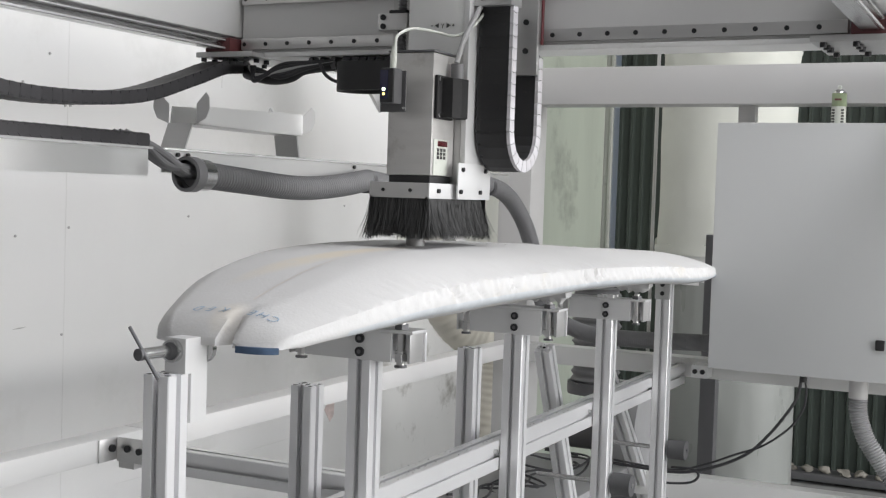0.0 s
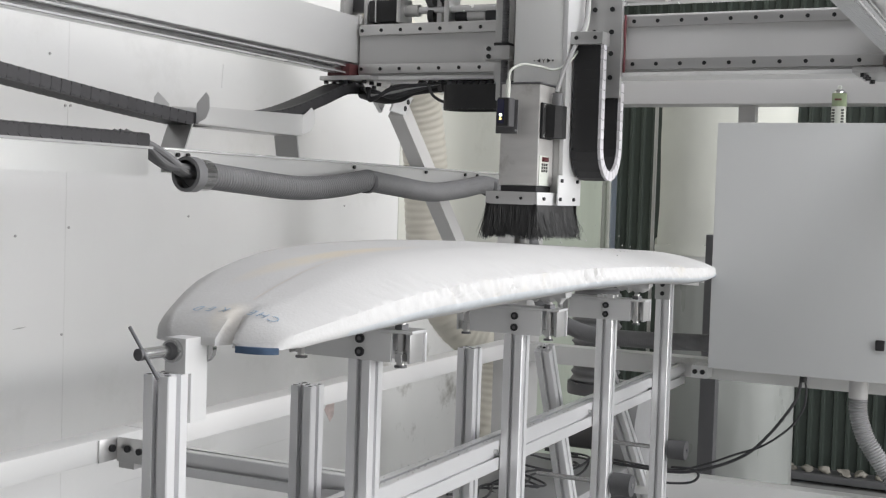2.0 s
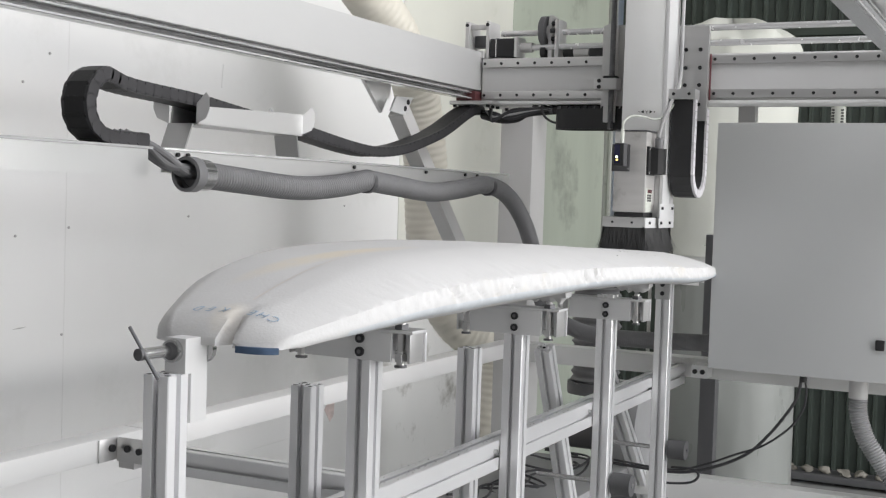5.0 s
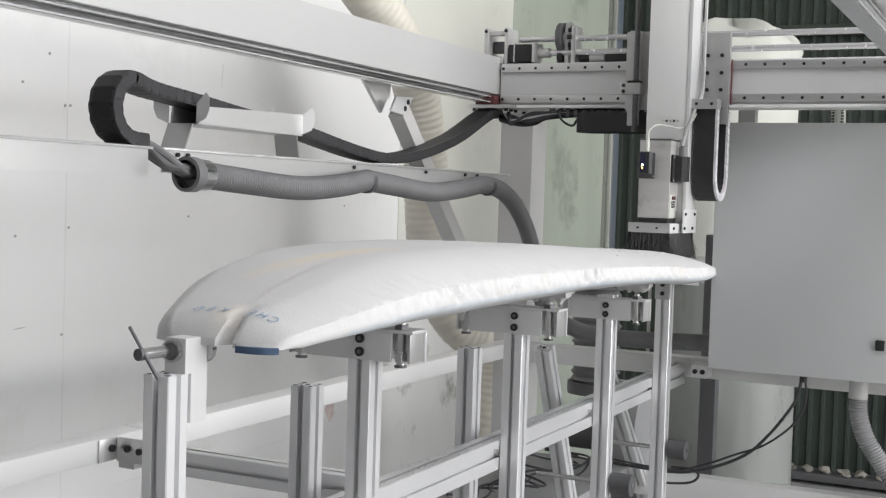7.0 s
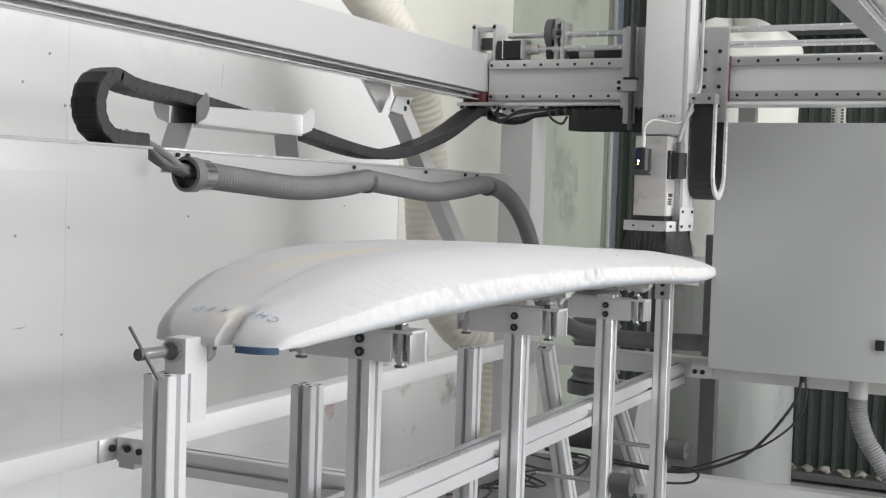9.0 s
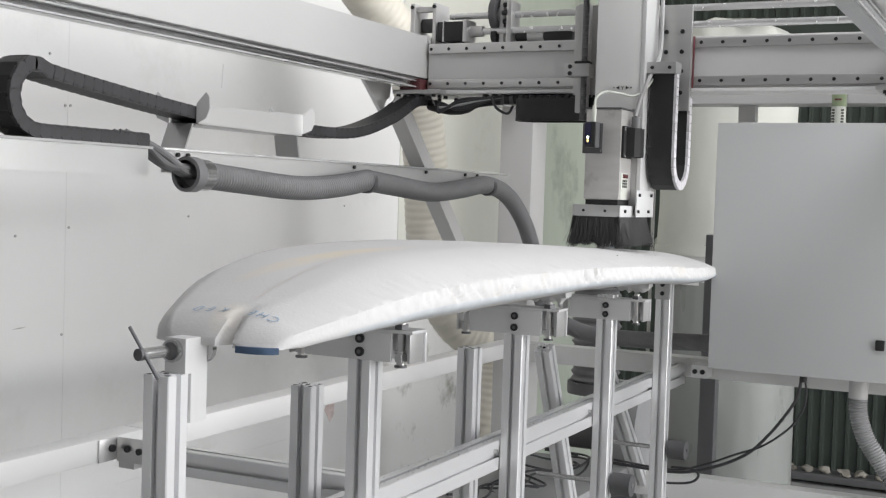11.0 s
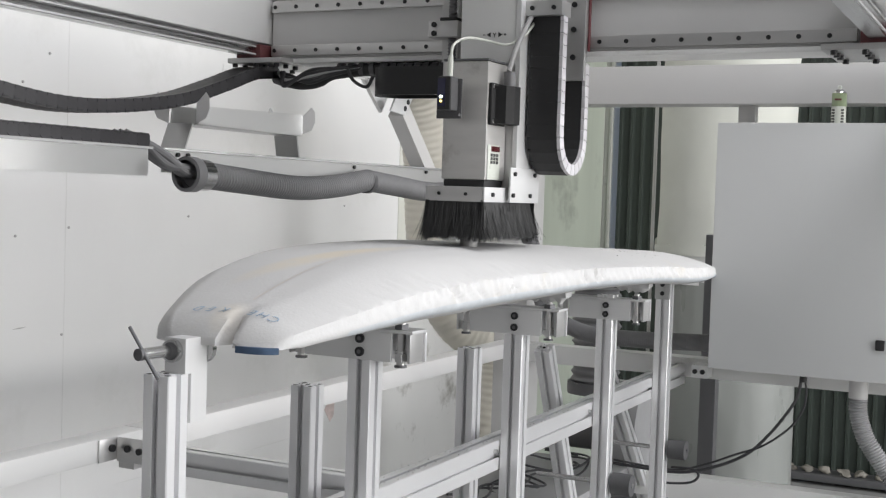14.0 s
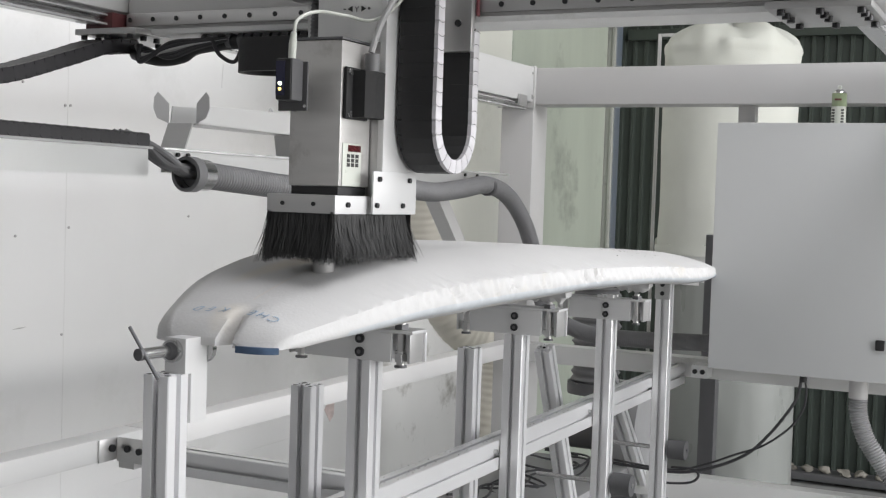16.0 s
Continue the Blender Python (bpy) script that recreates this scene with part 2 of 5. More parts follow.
def part(name, bm, mat, parent=None, label="", smooth=35):
    ob = new(name, mesh_of(name, bm, mat, smooth))
    ob.parent = parent
    return tagged(ob, label)


def bolts(name, parent, places, axis, r, h, mat=None, label=""):
    """Alike bolts on one mesh, each a part of its own; axis: the way the heads point."""
    me = mesh_of(name, add_bolt(bmesh.new(), (0, 0, 0), (0, 0, 1), r, h), mat or BOLT)
    q = Vector(axis).to_track_quat("Z", "Y").to_matrix().to_4x4()
    for p in places:
        tagged(put(name, me, parent, Matrix.Translation(p) @ q), label)


def thing(name, label, category, group="", at=(0, 0, 0)):
    ob = new(name)
    ob.empty_display_size = 0.05
    ob.location = at
    return tagged(ob, label, category, group)


def put(name, me, parent, m):
    ob = new(name, me)
    ob.parent = parent
    ob.matrix_local = m
    return ob


def structure(name, bm, mat, label, category=""):
    ob = part(name, bm, mat, None, label)
    return tagged(ob, label, category or name.split("_")[0], kind="structure")


# ---- the room ----
WALL_Y, BACK_X = 2.35, 7.0
structure("floor", box(-4, 7.3, -6.6, 2.7, -0.12, 0.0), FLOOR, "worn grey concrete workshop floor", "floor")
# Unseen stretch of wall, made dull to keep bounce off camera-facing sides.
structure("wall_side_rear", box(-4, 1.599, WALL_Y, WALL_Y + 0.15, 0, 4.3), DULL, "unseen dull grey wall added to cut light bounced onto the posts", "wall")
structure("wall_side", box(1.6, 7.3, WALL_Y, WALL_Y + 0.15, 0, 4.3), WALL, "off-white painted sheet wall with faint scuffs", "wall")
# Unseen closing walls, dull so that little light comes back.
structure("wall_rear", box(-4.15, -4, -6.6, WALL_Y + 0.15, 0, 4.3), DULL, "unseen dull grey wall added behind the camera to limit bounced light", "wall")
bm = box(-4, -1.65, -6.6, -6.45, 0, 4.3)
add_box(bm, 6.95, 7.3, -6.6, -6.45, 0, 4.3), add_box(bm, -1.65, 6.95, -6.6, -6.45, 4.1, 4.3), add_box(bm, -1.65, 6.95, -6.6, -6.45, 0, 0.9)
structure("wall_window_side", bm, DULL, "unseen dull grey wall around the daylight opening", "wall")
# Unseen ceiling; its opening is added to let the overhead fill through.
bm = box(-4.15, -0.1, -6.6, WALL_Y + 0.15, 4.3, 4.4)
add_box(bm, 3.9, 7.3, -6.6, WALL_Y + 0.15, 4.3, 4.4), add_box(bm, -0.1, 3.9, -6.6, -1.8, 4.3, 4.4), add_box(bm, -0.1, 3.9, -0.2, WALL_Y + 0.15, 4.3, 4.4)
structure("ceiling", bm, CEIL, "unseen grey ceiling with an opening added for the overhead fill", "ceiling")
Z = EYE_Z


# ---- the green sheet end wall ----
def corrugated(y0, y1, z0, z1, x, pitch=0.068, depth=0.018):
    outline, y = [], y0
    while y < y1:
        outline += [(x, y), (x, y + pitch * 0.55), (x - depth, y + pitch * 0.65), (x - depth, y + pitch * 0.9)]
        y += pitch
    outline += [(x + 0.04, y), (x + 0.04, y0)]
    return prism(outline, "z", z0, z1)


wall_end = structure("wall_end", corrugated(-6.6, 2.29, 0.03, 4.3, BACK_X), GREEN, "dark green corrugated sheet wall", "wall")
part("sheet_rail", box(6.93, 6.965, -6.4, 2.25, 2.44, 2.50, 0.004), GREEN, wall_end, "green horizontal rail")
part("bottom_rail", box(6.80, 6.968, -6.4, 2.29, 0.022, 0.062, 0.006), DARKSTEEL, wall_end, "dirty ledge along the wall's foot")
# Added strips block the daylight under the ledge, except at two gaps.
for y0, y1 in ((-6.4, 0.785), (0.835, 1.02), (1.22, 2.29)):
    part("gap_blocker", box(6.90, 6.968, y0, y1, 0.0, 0.0218), DARKSTEEL, wall_end, "dark strip added to block daylight under the ledge")
tagged(part("wall_panel", box(5.45, 6.84, WALL_Y - 0.006, WALL_Y - 0.001, 0, 4.28), PANELG, None, "pale green-grey wall panel, darkened for weaker far light, with scuff marks"), "", "wall", kind="structure")
trim = structure("trim", box(6.85, 6.93, 2.318, 2.348, 0, 4.2, 0.004), GRIME, "grimy grey upright edge trim of the sheet wall", "trim")
part("strip", box(6.84, 6.86, 2.296, 2.316, 0, 4.2, 0.003), GRIME, trim)
for px in (2.49, 4.35, 6.2):
    tagged(part("panel_seam", box(px - 0.0012, px + 0.0012, WALL_Y - 0.0005, WALL_Y + 0.01, 0.0, 4.29), SEAM, None, "thin vertical joint between wall panels"), "", "joint", kind="structure")
side = bpy.data.objects["wall_side"]
bolts("wall_screw", side, [(x, WALL_Y, Z + z) for x, z in ((2.42, 0.336), (2.50, -0.118), (2.311, -0.138), (2.481, -0.404), (3.009, -0.088), (2.498, 0.207), (2.479, 0.206), (2.328, 0.254), (3.93, -0.05), (5.9, 0.36), (6.0, 0.2))], (0, -1, 0), 0.0036, 0.003, SCUFF)
for x, z, l, tilt in ((3.163, 0.352, 0.075, 86), (2.33, -0.375, 0.05, 4), (4.372, -0.918, 0.02, 10), (4.0, -0.62, 0.05, 70), (4.3, -0.66, 0.06, 40), (4.42, -0.60, 0.04, 100), (4.15, -0.70, 0.04, 20), (2.76, -0.852, 0.14, -1), (3.47, -0.868, 0.32, 0)):
    ob = part("scuff", prism([(-l / 2, 0), (0, -0.0016), (l / 2, 0), (0, 0.0016)], "y", -0.0012, 0.0), SCUFF if l < 0.06 else SEAM, side)
    ob.matrix_local = Matrix.Translation((x, WALL_Y - 0.0004, Z + z)) @ Euler((0, radians(-tilt), 0)).to_matrix().to_4x4()
part("smudge", prism([(3.83, Z - 0.80), (3.86, Z - 0.765), (3.90, Z - 0.78), (3.895, Z - 0.83), (3.87, Z - 0.85)], "y", WALL_Y - 0.0015, WALL_Y), SMUDGE, side, "faint red paint smudge")
tagged(part("wall_panel_mid", box(4.352, 5.449, WALL_Y - 0.003, WALL_Y - 0.0006, 0.985, 4.28), WALLWARM, None, "slightly yellowish off-white wall panel"), "", "wall", kind="structure")
tagged(part("wall_panel_low", box(4.19, 5.449, WALL_Y - 0.0035, WALL_Y - 0.0006, 0, 0.98), DIRTYWALL, None, "off-white lower wall panel with dark scuffs and dirt"), "", "wall", kind="structure")
rng = random.Random(5)
for k in range(12):
    bm = bmesh.new()
    bmesh.ops.create_icosphere(bm, subdivisions=2, radius=0.033)
    for v in bm.verts:
        v.co *= 0.72 + 1.1 * noise.noise(v.co * 30 + V(k * 3, 0, 0)) + 0.15
        v.co.z *= 0.65
    ob = part("rubble_lump", bm, ROCK, None, "pale lump of rubble lying along the sheet wall", 60)
    ob.location = (6.855 + rng.uniform(-.01, .01), 1.195 - k * 0.091 + rng.uniform(-.012, .012), 0.080)
    tagged(ob, "", "rubble", "lumps along the wall")

# ---- machine frame ----
frame_top = thing("machine_frame", "grey painted steel portal frame carrying the gantry rails", "machine frame")
for y0 in (1.47, 0.168):
    beam = part("side_beam", box(-0.6, 3.6, y0, y0 + 0.12, Z + 0.302, Z + 0.412, 0.004), DULLALU if y0 > 1 else BRIGHTW, frame_top)
    yc = y0 + (0.028 if y0 > 1 else 0.092)
    rail = [(yc - 0.017, Z + 0.3), (yc - 0.017, Z + 0.291), (yc - 0.011, Z + 0.286), (yc - 0.014, Z + 0.276), (yc + 0.014, Z + 0.276), (yc + 0.011, Z + 0.286), (yc + 0.017, Z + 0.291), (yc + 0.017, Z + 0.3)]
    part("linear_rail", prism(rail, "x", -0.55, 3.56), STEEL, beam, "bright ground steel linear rail")
    for z0, z1 in ((0.2925, 0.2955), (0.2765, 0.2800)):
        part("ground_edge", box(-0.55, 3.56, yc - 0.0195, yc - 0.0173, Z + z0, Z + z1), RAILSTEEL, beam, "bright ground edge of the rail")
    part("column", box(3.6, 3.72, y0, y0 + 0.11, 0.02, Z + 0.302, 0.004), STEELP, frame_top)
    part("column", box(-0.6, -0.48, y0, y0 + 0.11, 0.02, Z + 0.302, 0.004), STEELP, frame_top)
    part("end_plate", box(3.588, 3.601, y0 - 0.006, y0 + 0.12, Z + 0.285, Z + 0.416, 0.002), STEELP, frame_top)
bolts("bolt", frame_top, [(3.588, 1.478, Z + 0.392), (3.588, 1.475, Z + 0.318)], (-1, 0, 0), 0.009, 0.01, STEEL)
part("rail_stop", box(3.466, 3.527, 1.462, 1.4695, Z + 0.283, Z + 0.318, 0.002), MILL, frame_top, "grey end stop of the rail")
part("back_beam", box(3.6, 3.72, 0.301, 1.469, Z + 0.295, Z + 0.41, 0.004), STEELP, frame_top)
part("back_beam_low", box(3.6, 3.66, 0.291, 1.469, Z - 0.517, Z - 0.459, 0.003), WHITEP, frame_top)
part("back_beam_foot", box(3.6, 3.66, 0.291, 1.2, Z - 0.89, Z - 0.815, 0.003), WHITEP, frame_top)
part("side_beam_front", box(-0.48, 1.798, 1.49, 1.545, Z - 0.494, Z - 0.452, 0.003), DULLALU, frame_top)
part("side_beam_low", box(1.80, 3.6, 1.49, 1.545, Z - 0.498, Z - 0.452, 0.003), BEAMP, frame_top)
part("stub_post", box(3.66, 3.70, 0.79, 0.84, Z - 0.2, Z + 0.295, 0.002), STEELP, frame_top)
angle = part("corner_bracket", box(1.668, 1.7175, 1.4855, 1.4895, Z - 0.494, Z - 0.453, 0.0015), MILL, frame_top, "machined corner bracket with black bolts")
part("bracket_leg", box(1.7125, 1.7175, 1.424, 1.4852, Z - 0.497, Z - 0.453, 0.0015), GALV, angle)
part("bracket_cap", box(1.718, 1.7415, 1.4495, 1.4852, Z - 0.51, Z - 0.471, 0.002), MILL, angle)
bolts("bolt", angle, [(1.698, 1.4855, Z - 0.471)], (0, -1, 0), 0.0068, 0.006)
bolts("bolt", angle, [(1.7125, 1.459, Z - 0.472), (1.7125, 1.432, Z - 0.474)], (-1, 0, 0), 0.0062, 0.005)
part("cross_profile", prism([(1.762 + v, Z - 0.492 + u) for u, v in slot_outline(0.045, 0.04)], "y", 0.994, 1.449), ALU, frame_top, "slotted aluminium cross profile")
part("rail_bracket", box(3.53, 3.599, 0.868, 0.915, Z - 0.508, Z - 0.470, 0.003), POLISHED, frame_top)
bolts("bolt", frame_top, [(3.53, 0.904, Z - 0.489), (3.53, 0.882, Z - 0.489)], (-1, 0, 0), 0.007, 0.006)
# the gusset and the slanted brace under the side beam
part("gusset_plate", prism([(2.698, Z + 0.302), (2.859, Z + 0.299), (2.852, Z + 0.255), (2.834, Z + 0.245), (2.812, Z + 0.211)], "y", 1.575, 1.585), WHITEP, frame_top)
brace = part("brace", prism([(-0.022, 0), (0.022, 0), (0.022, 1), (-0.022, 1)], "y", -0.022, 0.022), STEELP, frame_top)
a, b = V(2.846, 1.545, Z + 0.221), V(3.481, 1.545, Z - 0.391)
brace.matrix_local = Matrix.Translation(a) @ (b - a).to_track_quat("Z", "Y").to_matrix().to_4x4() @ Matrix.Diagonal((1, 1, (b - a).length, 1))
bm = prism([(2.755, Z + 0.212), (2.783, Z + 0.251), (2.874, Z + 0.255), (2.832, Z + 0.206)], "y", 1.517, 1.5225)
part("brace_bracket", bm, POLISHED, frame_top, "cast brace bracket with black holes")
bolts("bolt", frame_top, [(2.831, 1.517, Z + 0.223), (2.846, 1.517, Z + 0.241)], (0, -1, 0), 0.007, 0.002)

# ---- shelf rail for the cable chain ----
shelf = thing("chain_shelf", "galvanised angle shelf that carries the cable chain", "shelf")
part("shelf_top", box(-0.5, 1.772, 1.4715, 1.585, Z + 0.068, Z + 0.072), GALV, shelf)
part("shelf_top", box(1.80, 3.42, 1.4715, 1.585, Z + 0.068, Z + 0.072), GALV, shelf)
for x0, x1 in ((-0.5, 1.772), (1.80, 3.42)):
    part("shelf_lip", box(x0, x1, 1.4655, 1.4712, Z + 0.0668, Z + 0.0722, 0.001), RAILSTEEL, shelf, "bright cut edge of the shelf")
part("shelf_front", box(-0.5, 1.76, 1.468, 1.471, Z + 0.018, Z + 0.0665), SHEET, shelf)
part("shelf_front", box(1.80, 3.42, 1.468, 1.471, Z + 0.026, Z + 0.0665), TRAYM, shelf)
bolts("bolt", shelf, [(xx, 1.4655, Z + 0.060) for xx in (1.84, 1.87, 2.49, 2.86, 3.10, 3.18)], (0, -1, 0), 0.0042, 0.004)
tray = thing("chain_guide_tray", "bent galvanised sheet tray with flared corner ears on legs", "guide tray")
part("tray_floor", box(1.895, 2.265, 1.4675, 1.5295, Z + 0.119, Z + 0.122), GALV, tray)
part("tray_lip", prism([(1.90, Z + 0.122), (2.262, Z + 0.119), (2.27, Z + 0.166), (1.905, Z + 0.156)], "y", 1.464, 1.467), TRAYM, tray)
part("tray_lip", prism([(1.90, Z + 0.122), (2.262, Z + 0.119), (2.27, Z + 0.166), (1.905, Z + 0.156)], "y", 1.53, 1.533), TRAYM, tray)
for sx, x0 in ((-1, 1.895), (1, 2.262)):
    for y0, sy in ((1.4655, -1), (1.5315, 1)):
        fx, fy = {(-1, -1): (0.1, -0.62), (-1, 1): (-0.35, 0.6), (1, -1): (0.45, -0.5), (1, 1): (0.1, 0.6)}[(sx, sy)]
        bm = bmesh.new()
        pts = [(0, 0.0), (0.032, 0.010), (0.043, 0.028), (0.042, 0.050), (0.031, 0.060), (0, 0.038)]
        lo = [bm.verts.new((x0 + u * fx, y0 + u * fy, Z + 0.122 + v)) for u, v in pts]
        hi = [bm.verts.new((x0 + u * fx + 0.002, y0 + u * fy + 0.0025, Z + 0.122 + v)) for u, v in pts]
        bm.faces.new(lo), bm.faces.new(hi[::-1])
        for k in range(6):
            bm.faces.new((lo[k], lo[(k + 1) % 6], hi[(k + 1) % 6], hi[k]))
        part("tray_ear", bm, POLISHED, tray)
for x0, dx in ((1.89, -0.022), (2.25, 0.012)):
    part("tray_leg", prism([(x0 - 0.002, Z + 0.122), (x0 + 0.002, Z + 0.122), (x0 + dx + 0.002, Z + 0.0722), (x0 + dx - 0.002, Z + 0.0722)], "y", 1.470, 1.528), GALV, tray)

# ---- grey suction hose under the shelf ----
hose = thing("grey_suction_hose", "grey ribbed flexible hose clipped under the shelf", "hose")
H = [(1.845, 1.43, Z + 0.022), (2.0, 1.43, Z + 0.012), (2.2, 1.43, Z + 0.002), (2.36, 1.43, Z + 0.01), (2.5, 1.435, Z + 0.026), (2.64, 1.435, Z + 0.016), (2.84, 1.435, Z + 0.004), (3.02, 1.435, Z + 0.016), (3.18, 1.435, Z + 0.03), (3.32, 1.43, Z + 0.002), (3.45, 1.43, Z - 0.072), (3.54, 1.43, Z - 0.172), (3.58, 1.43, Z - 0.27), (3.57, 1.38, Z - 0.36), (3.54, 1.25, Z - 0.408), (3.53, 1.1, Z - 0.414), (3.53, 0.9, Z - 0.408), (3.56, 0.7, Z - 0.408)]
H = [(x, y, z + 0.004) for x, y, z in H]
part("ribbed_length", ribbed(H[:5], 0.0258, 0.0085, 0.0042, 20, (0.0, 0.06, 1.0, 0.06)), HOSE, hose, smooth=80)
part("smooth_length", ribbed(H[4:], 0.0252, 0.0062, 0.0014, 20, (0.0, 0.06, 1.0, 0.06)), HOSE, hose, smooth=80)
bm = add_tube(bmesh.new(), [(1.82, 1.43, Z + 0.024), (1.821, 1.43, Z + 0.024), (1.845, 1.43, Z + 0.024), (1.846, 1.43, Z + 0.024)], [0.0265, 0.033, 0.033, 0.0265], 24, False)
part("hose_mouth", bm, HOSE, hose)
part("cuff", tube([(1.847, 1.43, Z + 0.024), (1.88, 1.43, Z + 0.023)], 0.0295, 24), STEEL, hose, "bright steel cuff")
for xx, zz in ((2.5, 0.026), (3.19, 0.03)):
    part("clip", tube([(xx - 0.008, 1.435, Z + zz), (xx + 0.008, 1.435, Z + zz)], 0.0268, 20), RUBBER, hose)
cables = thing("cable_bundle", "bundle of grey cables running from chain end into hose", "cables")
rng = random.Random(3)
for k in range(6):
    dy, dz = (k % 3 - 1) * 0.014, (k // 3) * 0.014
    part("cable", tube(spline([(1.74, 1.52 + dy, Z + 0.088 + dz * 0.5), (1.775, 1.50 + dy, Z + 0.078), (1.80, 1.462 + dy * 0.4, Z + 0.055 - dz), (1.83, 1.438 + dy * 0.6, Z + 0.026 + dz * 0.6), (1.90, 1.432 + dy * 0.6, Z + 0.018 + dz * 0.4)], 6), 0.0082, 10), HOSE, cables)

# ---- cream ribbed duct by the wall ----
duct = thing("cream_dust_duct", "cream ribbed flexible dust duct hanging by the wall", "duct")
part("duct_hose", ribbed([(2.75, 1.96, 4.29), (2.8, 1.96, Z + 1.6), (3.0, 1.95, Z + 0.9), (3.25, 1.93, Z + 0.66), (3.45, 1.9, Z + 0.52), (3.62, 1.9, Z + 0.34), (3.70, 1.9, Z + 0.12), (3.73, 1.9, Z - 0.1), (3.76, 1.88, Z - 0.3), (3.86, 1.82, Z - 0.46), (3.95, 1.7, Z - 0.55), (3.9, 1.7, Z - 0.8), (3.9, 1.7, Z - 1.1)], 0.075, 0.024, 0.0034, 24, (0.0, 0.05, 1.0, 0.05)), CREAM, duct, smooth=80)
bend = thing("grey_ribbed_duct", "fat grey ribbed duct standing behind the frame", "duct")
part("duct_hose", ribbed([(4.0, 1.375, Z - 0.30), (4.0, 1.37, Z - 0.45), (4.0, 1.37, Z - 0.62)], 0.085, 0.026, 0.01, 24), HOSE, bend, smooth=80)
part("flange", cyl((4.0, 1.37, Z - 0.66), (4.0, 1.37, Z - 0.62), 0.095, seg=28), DARKSTEEL, bend)
blower = thing("dust_blower", "pale round blower housing of the dust collector", "blower")
part("housing", cyl((4.35, 1.42, Z - 0.83), (4.35, 1.28, Z - 0.83), 0.17, seg=40), CONDUIT, blower)
part("motor", cyl((4.3, 1.55, Z - 0.84), (4.3, 1.35, Z - 0.84), 0.08, seg=24), DARKSTEEL, blower)
part("base", box(4.05, 4.65, 1.05, 1.62, 0.0, Z - 1.05, 0.01), DARKSTEEL, blower)

# ---- dust collector bags ----
bag = thing("dust_collector", "dust collector with white cloth filter bag above clear bag", "dust collector")


def bag_mesh(z0, z1, r, cx, cy, crown, amp, seed):
    bm, rings, n = bmesh.new(), [], 96
    for i in range(70):
        s = i / 69
        z = z0 + (z1 - z0) * s
        f = 1.0
        if crown and s > 0.86:
            u = (s - 0.86) / 0.14
            f = math.sqrt(max(0.0, 1 - u ** 2.6)) * (1 - 0.08 * u) + 0.02
        ring = []
        for k in range(n):
            a = 2 * math.pi * k / n
            w = amp * noise.noise(V(math.cos(a) * 2.2, math.sin(a) * 2.2, z * 3 + seed)) + amp * 0.3 * noise.noise(V(math.cos(a) * 7, math.sin(a) * 7, z * 9 + seed))
            if crown and s > 0.8:
                w += (s - 0.8) * 0.75 * (1 - abs(math.sin(a * 4.5 + 1.3 * math.sin(a * 2)))) - (s - 0.8) * 0.2 + (s - 0.8) * 0.45 * noise.noise(V(math.cos(a) * 5, math.sin(a) * 5, z * 14))
            rr = r * f * (1 + w)
            ring.append(bm.verts.new((cx + rr * math.cos(a), cy + rr * math.sin(a), z + (0.02 * math.sin(a * 5) * (s > .9)))))
        rings.append(ring)
    for a, b in zip(rings, rings[1:]):
        for k in range(n):
            bm.faces.new((a[k], a[(k + 1) % n], b[(k + 1) % n], b[k]))
    bm.faces.new(rings[-1]), bm.faces.new(rings[0][::-1])
    return bm


part("filter_bag", bag_mesh(Z - 0.17, Z + 0.735, 0.268, 5.0, 1.185, True, 0.025, 1), CLOTH, bag, "cream-white cloth filter bag", 80)
part("bag_band", bag_mesh(Z - 0.205, Z - 0.165, 0.278, 5.0, 1.185, False, 0.01, 4), CLOTH, bag, "", 80)
part("ring", cyl((5, 1.185, Z - 0.32), (5, 1.185, Z - 0.206), 0.262, seg=40), WHITEP, bag)
part("plastic_bag", bag_mesh(Z - 1.18, Z - 0.322, 0.27, 5.0, 1.15, False, 0.03, 7), FILM, bag, "translucent grey plastic collection bag", 80)
for yy in (1.44, 1.18):
    part("stand_leg", box(5.3, 5.34, yy, yy + 0.04, 0, Z - 0.2, 0.003), DARKSTEEL, bag)
part("stand_upright", box(4.0, 4.05, 0.955, 1.007, 0, Z - 0.1, 0.003), DARKSTEEL, bag, "dark steel upright")
wire = thing("bag_hanger_frame", "thin pale steel hanger frame beside the filter bag", "hanger frame")
part("upright", box(5.3, 5.314, 1.570, 1.584, 0, Z + 0.745, 0.002), STEELP, wire)
part("top_bar", box(5.3, 5.314, 1.1, 1.5695, Z + 0.731, Z + 0.745, 0.002), STEELP, wire)

# ---- electrical cabinet ----
cab = thing("control_cabinet", "light grey steel electrical control cabinet, closed", "cabinet")
part("body", box(3.44, 3.597, -0.16, 0.838, Z - 0.455, Z + 0.228, 0.004), CABP, cab)
door = part("door", box(3.42, 3.438, -0.158, 0.841, Z - 0.461, Z + 0.229, 0.004), CABP, cab)
part("lock", box(3.409, 3.4195, 0.372, 0.395, Z - 0.373, Z - 0.345, 0.003), BLACKP, door, "black door lock")
part("gland_plate", box(3.45, 3.59, 0.2, 0.7, Z - 0.462, Z - 0.4555), STEELP, cab)
part("gland", cyl((3.44, 0.581, Z - 0.478), (3.44, 0.581, Z - 0.4555), 0.010, seg=16), BLACKP, cab)
part("gland", cyl((3.50, 0.443, Z - 0.517), (3.50, 0.443, Z - 0.462), 0.0255, seg=20), STEELP, cab)
conduit = thing("grey_conduit", "grey ribbed conduit hanging from the cabinet's underside", "conduit")
